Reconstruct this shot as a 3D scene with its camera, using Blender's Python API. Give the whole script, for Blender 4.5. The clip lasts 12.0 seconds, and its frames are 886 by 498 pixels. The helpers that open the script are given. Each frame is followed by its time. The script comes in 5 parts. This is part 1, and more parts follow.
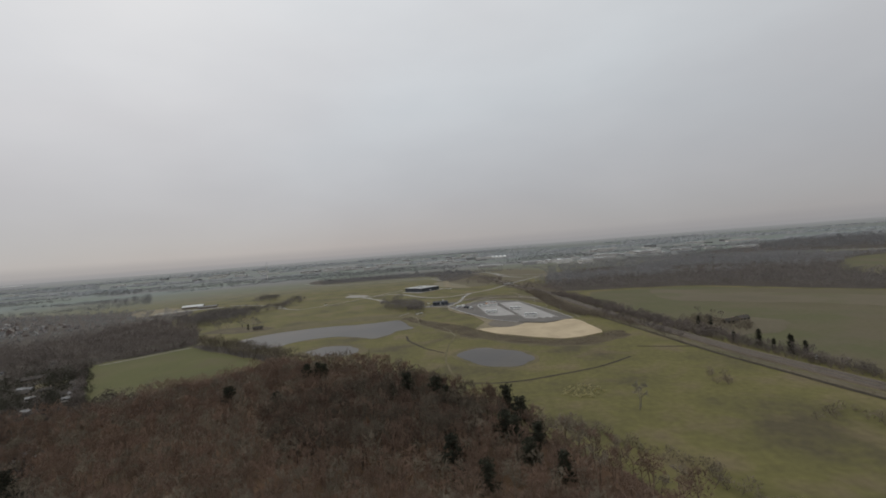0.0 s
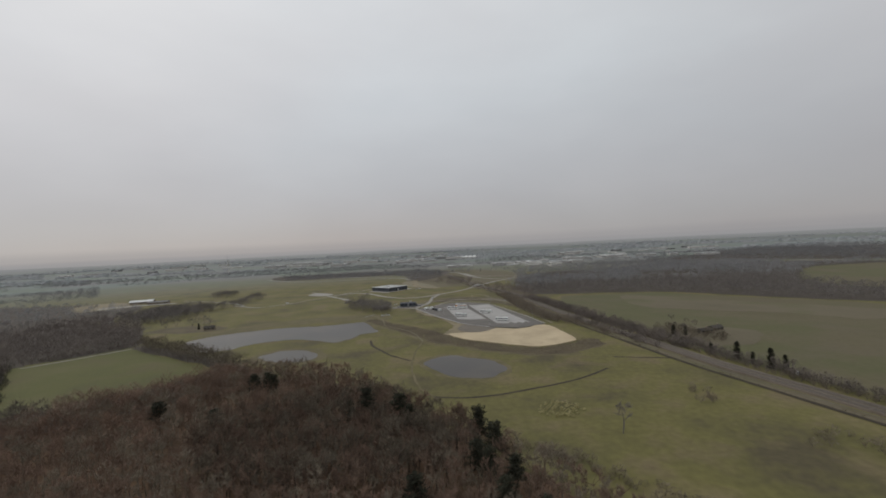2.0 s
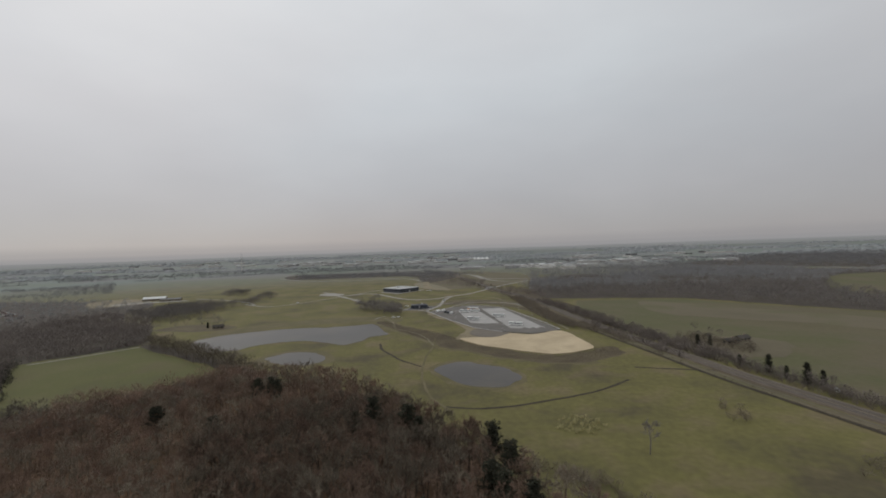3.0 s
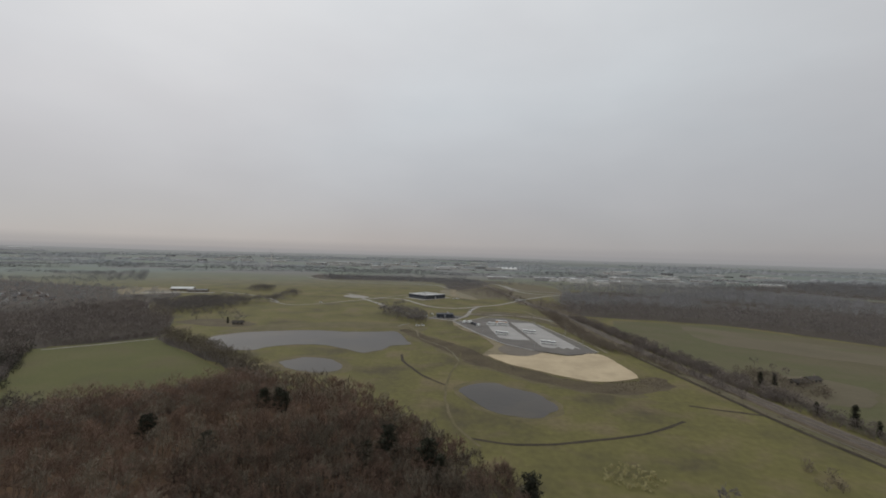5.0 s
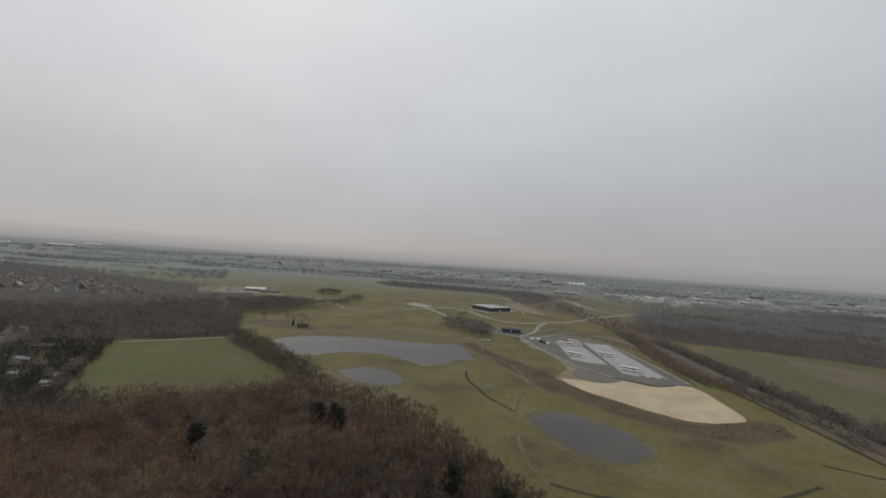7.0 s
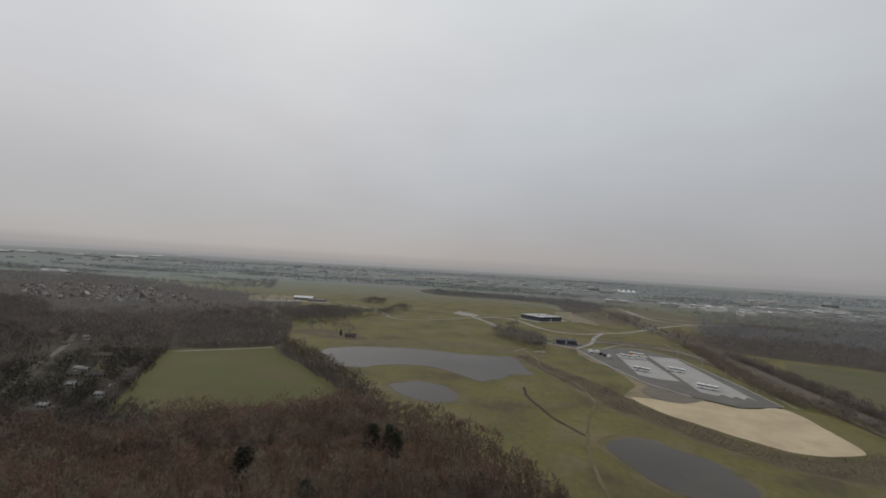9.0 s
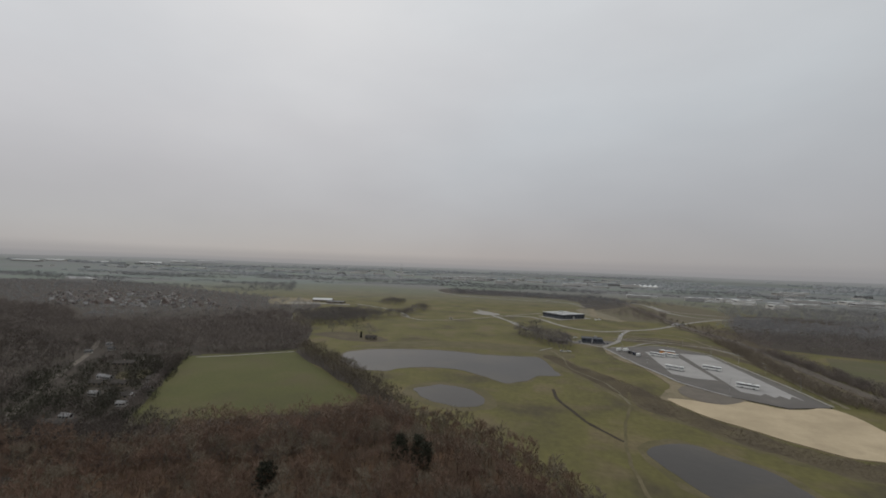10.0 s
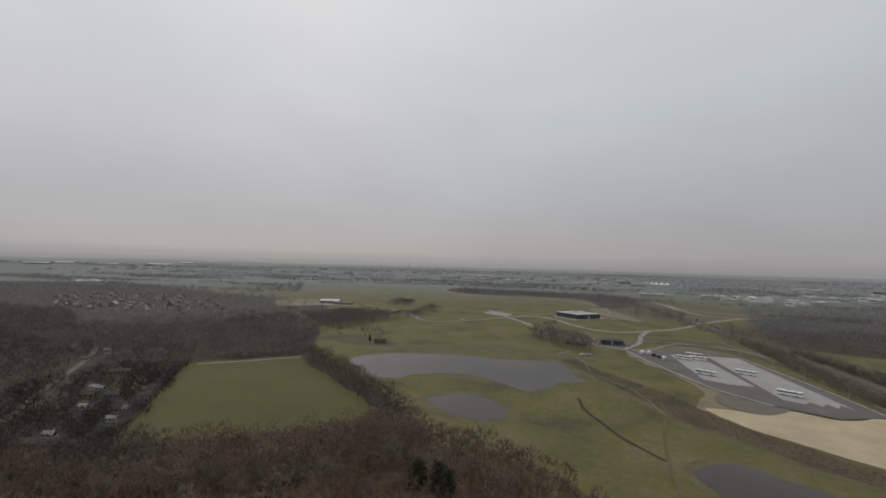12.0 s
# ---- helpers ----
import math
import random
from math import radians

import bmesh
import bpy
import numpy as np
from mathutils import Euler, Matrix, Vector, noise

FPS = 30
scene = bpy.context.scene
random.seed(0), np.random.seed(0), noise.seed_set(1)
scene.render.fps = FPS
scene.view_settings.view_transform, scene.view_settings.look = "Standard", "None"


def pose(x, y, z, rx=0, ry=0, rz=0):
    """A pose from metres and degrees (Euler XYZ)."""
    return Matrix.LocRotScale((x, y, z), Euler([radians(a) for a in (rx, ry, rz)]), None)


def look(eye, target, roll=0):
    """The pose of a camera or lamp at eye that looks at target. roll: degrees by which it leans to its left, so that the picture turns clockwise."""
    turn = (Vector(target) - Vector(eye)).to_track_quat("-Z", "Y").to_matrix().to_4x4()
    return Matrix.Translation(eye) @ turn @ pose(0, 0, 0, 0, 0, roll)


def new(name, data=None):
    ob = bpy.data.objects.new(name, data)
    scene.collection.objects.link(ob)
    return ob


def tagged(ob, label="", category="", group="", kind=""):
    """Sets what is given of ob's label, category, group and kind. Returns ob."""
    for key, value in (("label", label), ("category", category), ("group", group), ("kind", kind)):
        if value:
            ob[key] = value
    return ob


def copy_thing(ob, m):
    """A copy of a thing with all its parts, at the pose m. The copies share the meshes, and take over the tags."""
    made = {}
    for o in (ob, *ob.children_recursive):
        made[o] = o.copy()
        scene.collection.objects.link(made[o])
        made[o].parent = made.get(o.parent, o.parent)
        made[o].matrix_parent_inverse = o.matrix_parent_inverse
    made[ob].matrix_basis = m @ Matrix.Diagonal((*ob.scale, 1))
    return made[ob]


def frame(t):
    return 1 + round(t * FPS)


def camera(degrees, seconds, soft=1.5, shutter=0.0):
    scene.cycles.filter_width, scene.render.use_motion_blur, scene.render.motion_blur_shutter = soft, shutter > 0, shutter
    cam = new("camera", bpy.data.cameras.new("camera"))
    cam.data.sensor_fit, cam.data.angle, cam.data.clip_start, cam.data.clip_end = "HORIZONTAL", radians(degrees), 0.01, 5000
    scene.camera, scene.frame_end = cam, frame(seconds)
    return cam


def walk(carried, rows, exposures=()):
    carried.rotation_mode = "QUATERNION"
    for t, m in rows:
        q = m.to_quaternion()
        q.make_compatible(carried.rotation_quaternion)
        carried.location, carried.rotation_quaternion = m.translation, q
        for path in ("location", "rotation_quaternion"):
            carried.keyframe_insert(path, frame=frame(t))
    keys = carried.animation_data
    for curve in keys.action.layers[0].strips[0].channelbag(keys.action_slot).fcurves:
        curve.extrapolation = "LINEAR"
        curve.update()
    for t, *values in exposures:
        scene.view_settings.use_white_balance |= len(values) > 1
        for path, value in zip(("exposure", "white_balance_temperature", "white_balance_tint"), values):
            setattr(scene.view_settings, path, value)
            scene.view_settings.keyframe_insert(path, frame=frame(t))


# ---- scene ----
cam = camera(90.2, 12.0, soft=1.8, shutter=0.4)
PATH = [
    (0, (1.312, -0.292, 71.427), (1.169, 1.703, 71.429), -4.49),
    (0.5, (1.208, 4.762, 71.848), (1.104, 6.759, 71.842), -4.15),
    (1, (0.999, 9.983, 72.186), (0.932, 11.982, 72.177), -3.50),
    (1.5, (0.603, 15.433, 72.400), (0.571, 17.433, 72.388), -3.18),
    (2, (0.256, 20.900, 72.500), (0.249, 22.900, 72.487), -2.81),
    (2.5, (-0.038, 26.377, 72.547), (-0.073, 28.377, 72.543), -2.37),
    (3, (-0.375, 31.895, 72.651), (-0.437, 33.894, 72.646), -1.96),
    (5, (-4.495, 55.938, 72.826), (-4.682, 57.929, 72.852), 1.55),
    (5.5, (-6.208, 62.051, 72.771), (-6.488, 64.031, 72.804), 2.24),
    (6, (-7.874, 67.538, 72.523), (-8.210, 69.510, 72.565), 2.86),
    (6.5, (-9.608, 72.547, 72.158), (-10.023, 74.503, 72.209), 3.39),
    (7, (-11.841, 76.943, 71.817), (-12.312, 78.886, 71.878), 3.79),
    (9, (-23.712, 91.810, 70.844), (-24.364, 93.698, 70.930), 3.35),
    (9.5, (-26.622, 95.211, 70.792), (-27.302, 97.090, 70.874), 2.72),
    (10, (-30.115, 99.374, 70.854), (-30.835, 101.238, 70.932), 2.00),
    (10.5, (-33.357, 103.595, 70.944), (-34.075, 105.460, 71.015), 1.71),
    (11, (-36.205, 107.706, 70.937), (-36.905, 109.578, 71.008), 1.48),
    (11.5, (-38.718, 111.706, 70.989), (-39.438, 113.571, 71.062), 1.41),
    (12, (-41.025, 115.608, 71.125), (-41.774, 117.461, 71.198), 1.51),
]
walk(cam, [(t, look(eye, target, roll)) for t, eye, target, roll in PATH], exposures=[(0.0, 0.07), (6.0, 0.06), (9.5, -0.04), (12.0, -0.06)])

# ---------------------------------------------------------------- world and light
SUN_EL, SUN_AZ = radians(38), radians(-40)
world = bpy.data.worlds.new("overcast_sky")
scene.world = world
world.use_nodes = True
wn, wl = world.node_tree.nodes, world.node_tree.links
wn.clear()


def wnode(kind, **kw):
    n = wn.new(kind)
    for k, v in kw.items():
        n.inputs[k.replace("_", " ")].default_value = v
    return n


def wramp(stops):
    n = wn.new("ShaderNodeValToRGB")
    while len(n.color_ramp.elements) < len(stops):
        n.color_ramp.elements.new(0.5)
    for e, (p, c) in zip(n.color_ramp.elements, stops):
        e.position, e.color = p, (*c, 1)
    return n


w_out = wn.new("ShaderNodeOutputWorld")
w_bg = wn.new("ShaderNodeBackground")
w_sky = wn.new("ShaderNodeTexSky")
w_sky.sky_type, w_sky.sun_disc, w_sky.sun_elevation, w_sky.sun_rotation = "NISHITA", False, SUN_EL, SUN_AZ
w_co = wn.new("ShaderNodeTexCoord")
w_sep = wn.new("ShaderNodeSeparateXYZ")
w_map = wn.new("ShaderNodeMapping")
w_map.inputs["Scale"].default_value = (1.0, 1.0, 2.4)
w_n1 = wnode("ShaderNodeTexNoise", Scale=2.2, Detail=5.0, Roughness=0.5)
w_n2 = wnode("ShaderNodeTexNoise", Scale=1.1, Detail=2.0, Roughness=0.4)
w_grad = wramp([(0.0, (0.330, 0.313, 0.318)), (0.10, (0.384, 0.371, 0.380)), (0.35, (0.534, 0.548, 0.565)), (0.75, (0.655, 0.684, 0.703))])
w_cloud = wramp([(0.30, (0.94, 0.942, 0.946)), (0.52, (1.0, 1.0, 1.0)), (0.72, (1.06, 1.058, 1.055))])
w_tint = wramp([(0.38, (1.02, 1.0, 0.99)), (0.62, (0.98, 1.0, 1.005))])
w_mul1, w_mul2 = wn.new("ShaderNodeMixRGB"), wn.new("ShaderNodeMixRGB")
w_mul1.blend_type = w_mul2.blend_type = "MULTIPLY"
w_mul1.inputs[0].default_value = w_mul2.inputs[0].default_value = 1.0
w_blue = wn.new("ShaderNodeMixRGB")
w_blue.blend_type, w_blue.inputs[0].default_value = "ADD", 0.006
wl.new(w_co.outputs["Generated"], w_sep.inputs[0])
wl.new(w_co.outputs["Generated"], w_map.inputs[0])
wl.new(w_map.outputs[0], w_n1.inputs["Vector"])
wl.new(w_map.outputs[0], w_n2.inputs["Vector"])
wl.new(w_sep.outputs["Z"], w_grad.inputs[0])
wl.new(w_n1.outputs["Fac"], w_cloud.inputs[0])
wl.new(w_n2.outputs["Fac"], w_tint.inputs[0])
wl.new(w_grad.outputs[0], w_mul1.inputs[1])
wl.new(w_cloud.outputs[0], w_mul1.inputs[2])
wl.new(w_mul1.outputs[0], w_mul2.inputs[1])
wl.new(w_tint.outputs[0], w_mul2.inputs[2])
w_side = wn.new("ShaderNodeMapRange")
w_side.inputs["From Min"].default_value, w_side.inputs["From Max"].default_value = -0.7, 0.7
w_side.inputs["To Min"].default_value, w_side.inputs["To Max"].default_value = 1.10, 0.93
w_mul3 = wn.new("ShaderNodeMixRGB")
w_mul3.blend_type, w_mul3.inputs[0].default_value = "MULTIPLY", 1.0
wl.new(w_sep.outputs["X"], w_side.inputs["Value"])
wl.new(w_mul2.outputs[0], w_mul3.inputs[1])
wl.new(w_side.outputs[0], w_mul3.inputs[2])
wl.new(w_mul3.outputs[0], w_blue.inputs[1])
wl.new(w_sky.outputs[0], w_blue.inputs[2])
wl.new(w_blue.outputs[0], w_bg.inputs["Color"])
w_bg.inputs["Strength"].default_value = 1.0
wl.new(w_bg.outputs[0], w_out.inputs["Surface"])

sun_data = bpy.data.lights.new("sun", "SUN")
sun_data.energy, sun_data.angle, sun_data.color = 0.95, radians(25), (1.0, 0.96, 0.9)
sun = new("sun", sun_data)
sun.matrix_world = look((0, 0, 300), (200 * math.sin(SUN_AZ) * -1, -200 * math.cos(SUN_AZ), 300 - 200 * math.tan(SUN_EL)))


# ---------------------------------------------------------------- materials
def material(name, colours, scale=1.0, rough=0.9, fine=None, bump=0.0, wear=None, metal=0.0, vary=0.0, island=0.0, spec=0.2, coat=0.0):
    """colours: two to four base colours mixed by coarse noise of that scale (per metre); fine: (scale, strength) of grain;
    wear: (colour, scale, amount) stains; vary: change from thing to thing; island: change from piece to piece."""
    m = bpy.data.materials.new(name)
    m.use_nodes = True
    n, l = m.node_tree.nodes, m.node_tree.links
    b = n["Principled BSDF"]
    b.inputs["Roughness"].default_value = rough
    b.inputs["Metallic"].default_value = metal
    b.inputs["Specular IOR Level"].default_value = spec
    b.inputs["Coat Weight"].default_value = coat
    co = n.new("ShaderNodeTexCoord").outputs["Object"]
    big = n.new("ShaderNodeTexNoise")
    big.inputs["Scale"].default_value, big.inputs["Detail"].default_value, big.inputs["Roughness"].default_value = scale, 6.0, 0.6
    l.new(co, big.inputs["Vector"])
    ramp = n.new("ShaderNodeValToRGB")
    while len(ramp.color_ramp.elements) < len(colours):
        ramp.color_ramp.elements.new(0.5)
    for i, (e, c) in enumerate(zip(ramp.color_ramp.elements, colours)):
        e.position, e.color = 0.34 + 0.32 * i / max(1, len(colours) - 1), (*c, 1)
    l.new(big.outputs["Fac"], ramp.inputs[0])
    colour = ramp.outputs[0]

    def scaled(colour, source, amount):
        r = n.new("ShaderNodeMapRange")
        r.inputs["To Min"].default_value, r.inputs["To Max"].default_value = 1 - amount, 1 + amount
        l.new(source, r.inputs["Value"])
        x = n.new("ShaderNodeMixRGB")
        x.blend_type, x.inputs[0].default_value = "MULTIPLY", 1.0
        l.new(colour, x.inputs[1])
        l.new(r.outputs[0], x.inputs[2])
        return x.outputs[0]

    if wear:
        w = n.new("ShaderNodeTexNoise")
        w.inputs["Scale"].default_value, w.inputs["Detail"].default_value = wear[1], 8.0
        l.new(co, w.inputs["Vector"])
        r = n.new("ShaderNodeMapRange")
        r.inputs["From Min"].default_value, r.inputs["From Max"].default_value = 0.52, 0.68
        r.inputs["To Max"].default_value = wear[2]
        l.new(w.outputs["Fac"], r.inputs["Value"])
        x = n.new("ShaderNodeMixRGB")
        x.inputs[2].default_value = (*wear[0], 1)
        l.new(r.outputs[0], x.inputs[0])
        l.new(colour, x.inputs[1])
        colour = x.outputs[0]
    if fine:
        f = n.new("ShaderNodeTexNoise")
        f.inputs["Scale"].default_value, f.inputs["Detail"].default_value = fine[0], 4.0
        l.new(co, f.inputs["Vector"])
        colour = scaled(colour, f.outputs["Fac"], fine[1])
        if bump:
            k = n.new("ShaderNodeBump")
            k.inputs["Strength"].default_value, k.inputs["Distance"].default_value = bump, 0.3
            l.new(f.outputs["Fac"], k.inputs["Height"])
            l.new(k.outputs[0], b.inputs["Normal"])
    if vary:
        colour = scaled(colour, n.new("ShaderNodeObjectInfo").outputs["Random"], vary)
    if island:
        colour = scaled(colour, n.new("ShaderNodeNewGeometry").outputs["Random Per Island"], island)
    l.new(colour, b.inputs["Base Color"])
    return m


M_GRASS = material("meadow_grass", [(0.076, 0.064, 0.036), (0.100, 0.090, 0.036), (0.118, 0.106, 0.039), (0.140, 0.115, 0.057)], 0.022, 0.95,
                   (0.35, 0.3), 0.5, ((0.130, 0.102, 0.060), 0.045, 0.75))
M_FIELD = material("sown_field", [(0.076, 0.073, 0.030), (0.085, 0.085, 0.030), (0.099, 0.091, 0.039)], 0.02, 0.95, (0.6, 0.2), 0.3, ((0.096, 0.076, 0.044), 0.03, 0.55))
M_PASTURE = material("pale_pasture", [(0.094, 0.082, 0.046), (0.106, 0.090, 0.054), (0.088, 0.086, 0.042), (0.100, 0.092, 0.048)], 0.008, 0.95, (0.3, 0.15), 0.3, ((0.108, 0.090, 0.060), 0.02, 0.6))
M_FALLOW = material("fallow_soil", [(0.104, 0.089, 0.058), (0.120, 0.101, 0.067), (0.104, 0.095, 0.055)], 0.012, 0.95, (0.4, 0.15), 0.3, ((0.096, 0.090, 0.046), 0.012, 0.8))
M_LITTER = material("leaf_litter", [(0.072, 0.046, 0.030), (0.102, 0.063, 0.039), (0.140, 0.084, 0.048)], 0.06, 0.95, (0.9, 0.3), 0.5, ((0.07, 0.062, 0.036), 0.05, 0.5))
M_ROUGH = material("rough_grass", [(0.078, 0.062, 0.041), (0.098, 0.079, 0.050), (0.112, 0.093, 0.054)], 0.05, 0.95, (0.5, 0.3), 0.5, ((0.070, 0.055, 0.037), 0.09, 0.6))
M_SAND = material("dumped_sand", [(0.352, 0.284, 0.190), (0.405, 0.328, 0.220), (0.452, 0.366, 0.248)], 0.035, 0.95, (0.8, 0.10), 0.4, ((0.315, 0.254, 0.172), 0.08, 0.5))
M_SANDY = material("sandy_verge", [(0.142, 0.121, 0.076), (0.200, 0.166, 0.110), (0.262, 0.216, 0.147)], 0.05, 0.95, (0.8, 0.2), 0.4, ((0.116, 0.102, 0.056), 0.05, 0.7))
M_GRAVEL = material("grey_gravel", [(0.122, 0.106, 0.089), (0.160, 0.139, 0.115)], 0.1, 0.95, (1.5, 0.2), 0.4)
M_ASPHALT = material("asphalt", [(0.104, 0.095, 0.087), (0.130, 0.119, 0.109)], 0.05, 0.85, (2.0, 0.15), 0.1, ((0.155, 0.140, 0.123), 0.06, 0.55))
M_PAVING = material("concrete_paving", [(0.275, 0.264, 0.252), (0.322, 0.310, 0.296)], 0.05, 0.8, (1.2, 0.09), 0.1, ((0.23, 0.22, 0.21), 0.08, 0.55))
M_ROAD = material("pale_road", [(0.225, 0.210, 0.190), (0.285, 0.268, 0.245)], 0.05, 0.9, (1.0, 0.12), 0.1)
M_TRACK = material("sandy_track", [(0.150, 0.133, 0.090), (0.190, 0.166, 0.114)], 0.08, 0.95, (0.8, 0.2), 0.2)
M_BALLAST = material("track_ballast", [(0.096, 0.078, 0.060), (0.130, 0.107, 0.083)], 0.06, 0.95, (1.5, 0.25), 0.4, ((0.078, 0.062, 0.043), 0.08, 0.6))
M_OILED = material("oily_ballast", [(0.046, 0.038, 0.031), (0.068, 0.056, 0.045)], 0.08, 0.95, (1.5, 0.25), 0.4)
M_DITCH = material("ditch_bank", [(0.034, 0.028, 0.020), (0.056, 0.045, 0.031)], 0.15, 0.95, (1.0, 0.3), 0.4)
M_WATER = material("pond_water", [(0.046, 0.041, 0.036), (0.062, 0.054, 0.046)], 0.02, 0.30, (0.35, 0.1), 0.14, ((0.080, 0.067, 0.048), 0.03, 0.6), 0, 0, 0, 0.11)
M_BANK = material("muddy_bank", [(0.094, 0.083, 0.040), (0.114, 0.096, 0.052), (0.132, 0.110, 0.064)], 0.07, 0.95, (0.7, 0.25), 0.3, ((0.086, 0.078, 0.034), 0.06, 0.7))
M_BARK = material("winter_bark", [(0.052, 0.041, 0.033), (0.084, 0.066, 0.053)], 0.6, 0.95, (4.0, 0.25), 0.3, None, 0, 0.2)
M_TWIG = material("bare_twigs", [(0.130, 0.091, 0.069), (0.174, 0.122, 0.091), (0.225, 0.158, 0.117)], 0.11, 0.95, None, 0, None, 0, 0.28, 0.08)
M_TWIG_DARK = material("dark_twigs", [(0.072, 0.060, 0.052), (0.096, 0.080, 0.069), (0.122, 0.101, 0.086)], 0.05, 0.95, None, 0, None, 0, 0.1, 0.1)
M_TWIG_RED = material("russet_twigs", [(0.134, 0.090, 0.068), (0.176, 0.118, 0.088), (0.222, 0.149, 0.109)], 0.11, 0.95, None, 0, None, 0, 0.28, 0.08)
M_TWIG_OLIVE = material("olive_twigs", [(0.124, 0.102, 0.077), (0.168, 0.140, 0.106), (0.218, 0.182, 0.136)], 0.11, 0.95, None, 0, None, 0, 0.28, 0.08)
M_TWIG_GREY = material("grey_twigs", [(0.130, 0.110, 0.099), (0.174, 0.148, 0.132), (0.214, 0.181, 0.159)], 0.05, 0.95, None, 0, None, 0, 0.1, 0.08)
# Grey twigs of far woods, with haze put into the base colour.
M_TWIG_HAZE = material("haze_pale_twigs", [(0.198, 0.198, 0.202), (0.242, 0.237, 0.239), (0.216, 0.218, 0.223)], 0.008, 0.95, None, 0, None, 0, 0.2, 0.05)
# Brown twigs, their colour greyed a little for haze over the middle distance.
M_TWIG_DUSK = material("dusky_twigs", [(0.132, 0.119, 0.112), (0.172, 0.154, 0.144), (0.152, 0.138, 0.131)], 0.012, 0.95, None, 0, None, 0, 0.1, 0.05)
M_NEEDLE = material("pine_needles", [(0.026, 0.027, 0.018), (0.044, 0.043, 0.028)], 0.4, 0.9, None, 0, None, 0, 0.25, 0.3)
M_EVERGREEN = material("evergreen_hedge", [(0.038, 0.038, 0.027), (0.060, 0.057, 0.040)], 0.1, 0.9, None, 0, None, 0, 0.2, 0.15)
M_SCRUB = material("scrub_twigs", [(0.150, 0.125, 0.098), (0.196, 0.165, 0.129)], 0.05, 0.95, None, 0, None, 0, 0.2, 0.2)
# Aerial haze is painted in here: tree belts paled to blue-grey.
M_FAR_HAZE = material("hazed_woodland", [(0.206, 0.213, 0.220), (0.232, 0.232, 0.235), (0.210, 0.226, 0.226), (0.222, 0.222, 0.227)], 0.004, 0.95, None, 0, None, 0, 0.1, 0.04)
M_WOODFLOOR = material("wood_floor", [(0.050, 0.041, 0.034), (0.072, 0.059, 0.048)], 0.03, 0.95, (0.5, 0.25), 0.4, ((0.064, 0.058, 0.036), 0.04, 0.5))
M_WHITE = material("white_coachwork", [(0.72, 0.71, 0.69), (0.80, 0.80, 0.78)], 0.4, 0.35, (3.0, 0.05), 0, ((0.5, 0.47, 0.42), 0.5, 0.3), 0, 0.06, 0, 0.5, 0.3)
M_ORANGE = material("orange_coachwork", [(0.62, 0.26, 0.07), (0.68, 0.32, 0.1)], 0.4, 0.35, (3.0, 0.05), 0, None, 0, 0.05, 0, 0.5)
M_GLASS = material("dark_glazing", [(0.020, 0.022, 0.026), (0.035, 0.037, 0.042)], 0.5, 0.12, None, 0, None, 0, 0, 0, 0.5)
M_TYRE = material("tyre_rubber", [(0.015, 0.015, 0.015), (0.025, 0.025, 0.025)], 2.0, 0.85)
M_TRIM = material("grey_trim", [(0.10, 0.10, 0.10), (0.14, 0.14, 0.14)], 1.0, 0.6)
M_CARPAINT = material("dark_car_paint", [(0.03, 0.035, 0.05), (0.05, 0.055, 0.07)], 0.5, 0.3, None, 0, None, 0.2, 0.6, 0, 0.5, 0.4)
M_CLADDING = material("dark_cladding", [(0.060, 0.065, 0.078), (0.085, 0.090, 0.105)], 0.15, 0.6, (1.5, 0.1), 0)
M_ROOFWHITE = material("white_roofing", [(0.52, 0.522, 0.52), (0.62, 0.622, 0.62)], 0.06, 0.7, (0.8, 0.08), 0, ((0.42, 0.42, 0.41), 0.1, 0.5), 0, 0.15)
M_ROOFGREY = material("grey_roofing", [(0.20, 0.196, 0.192), (0.28, 0.272, 0.265)], 0.1, 0.8, (1.0, 0.1), 0, None, 0, 0.45)
M_TILE = material("clay_roof_tiles", [(0.120, 0.104, 0.097), (0.160, 0.134, 0.122)], 0.5, 0.85, (3.0, 0.2), 0.2, ((0.12, 0.11, 0.10), 0.5, 0.5), 0, 0.4)
M_STRAW = material("dry_straw", [(0.38, 0.34, 0.17), (0.50, 0.45, 0.25)], 0.8, 0.95, None, 0, None, 0, 0.2, 0.25)
M_BROWNROOF = material("tarred_roof_boards", [(0.060, 0.052, 0.046), (0.090, 0.078, 0.070)], 0.6, 0.9, (3.0, 0.2), 0.2, ((0.12, 0.11, 0.09), 0.6, 0.4), 0, 0.3)
M_BRICK = material("house_brick", [(0.190, 0.145, 0.124), (0.270, 0.215, 0.188)], 0.4, 0.9, (4.0, 0.15), 0.1, None, 0, 0.4)
M_PLASTER = material("pale_render", [(0.38, 0.36, 0.335), (0.47, 0.45, 0.42)], 0.3, 0.85, (2.0, 0.1), 0, ((0.34, 0.32, 0.29), 0.4, 0.5), 0, 0.3)
M_STEEL = material("galvanised_steel", [(0.35, 0.35, 0.35), (0.45, 0.45, 0.45)], 1.0, 0.5, None, 0, None, 0.6)
M_RAIL = material("worn_rail_steel", [(0.085, 0.070, 0.058), (0.125, 0.108, 0.094)], 0.5, 0.5, None, 0, None, 0.3)
M_CESS = material("cinder_path", [(0.105, 0.090, 0.070), (0.140, 0.120, 0.096)], 0.08, 0.95, (0.8, 0.3), 0.3, ((0.09, 0.075, 0.05), 0.07, 0.7))
M_LOWSCRUB = material("low_scrub", [(0.080, 0.063, 0.043), (0.118, 0.093, 0.062)], 0.05, 0.95, None, 0, None, 0, 0.2, 0.25)
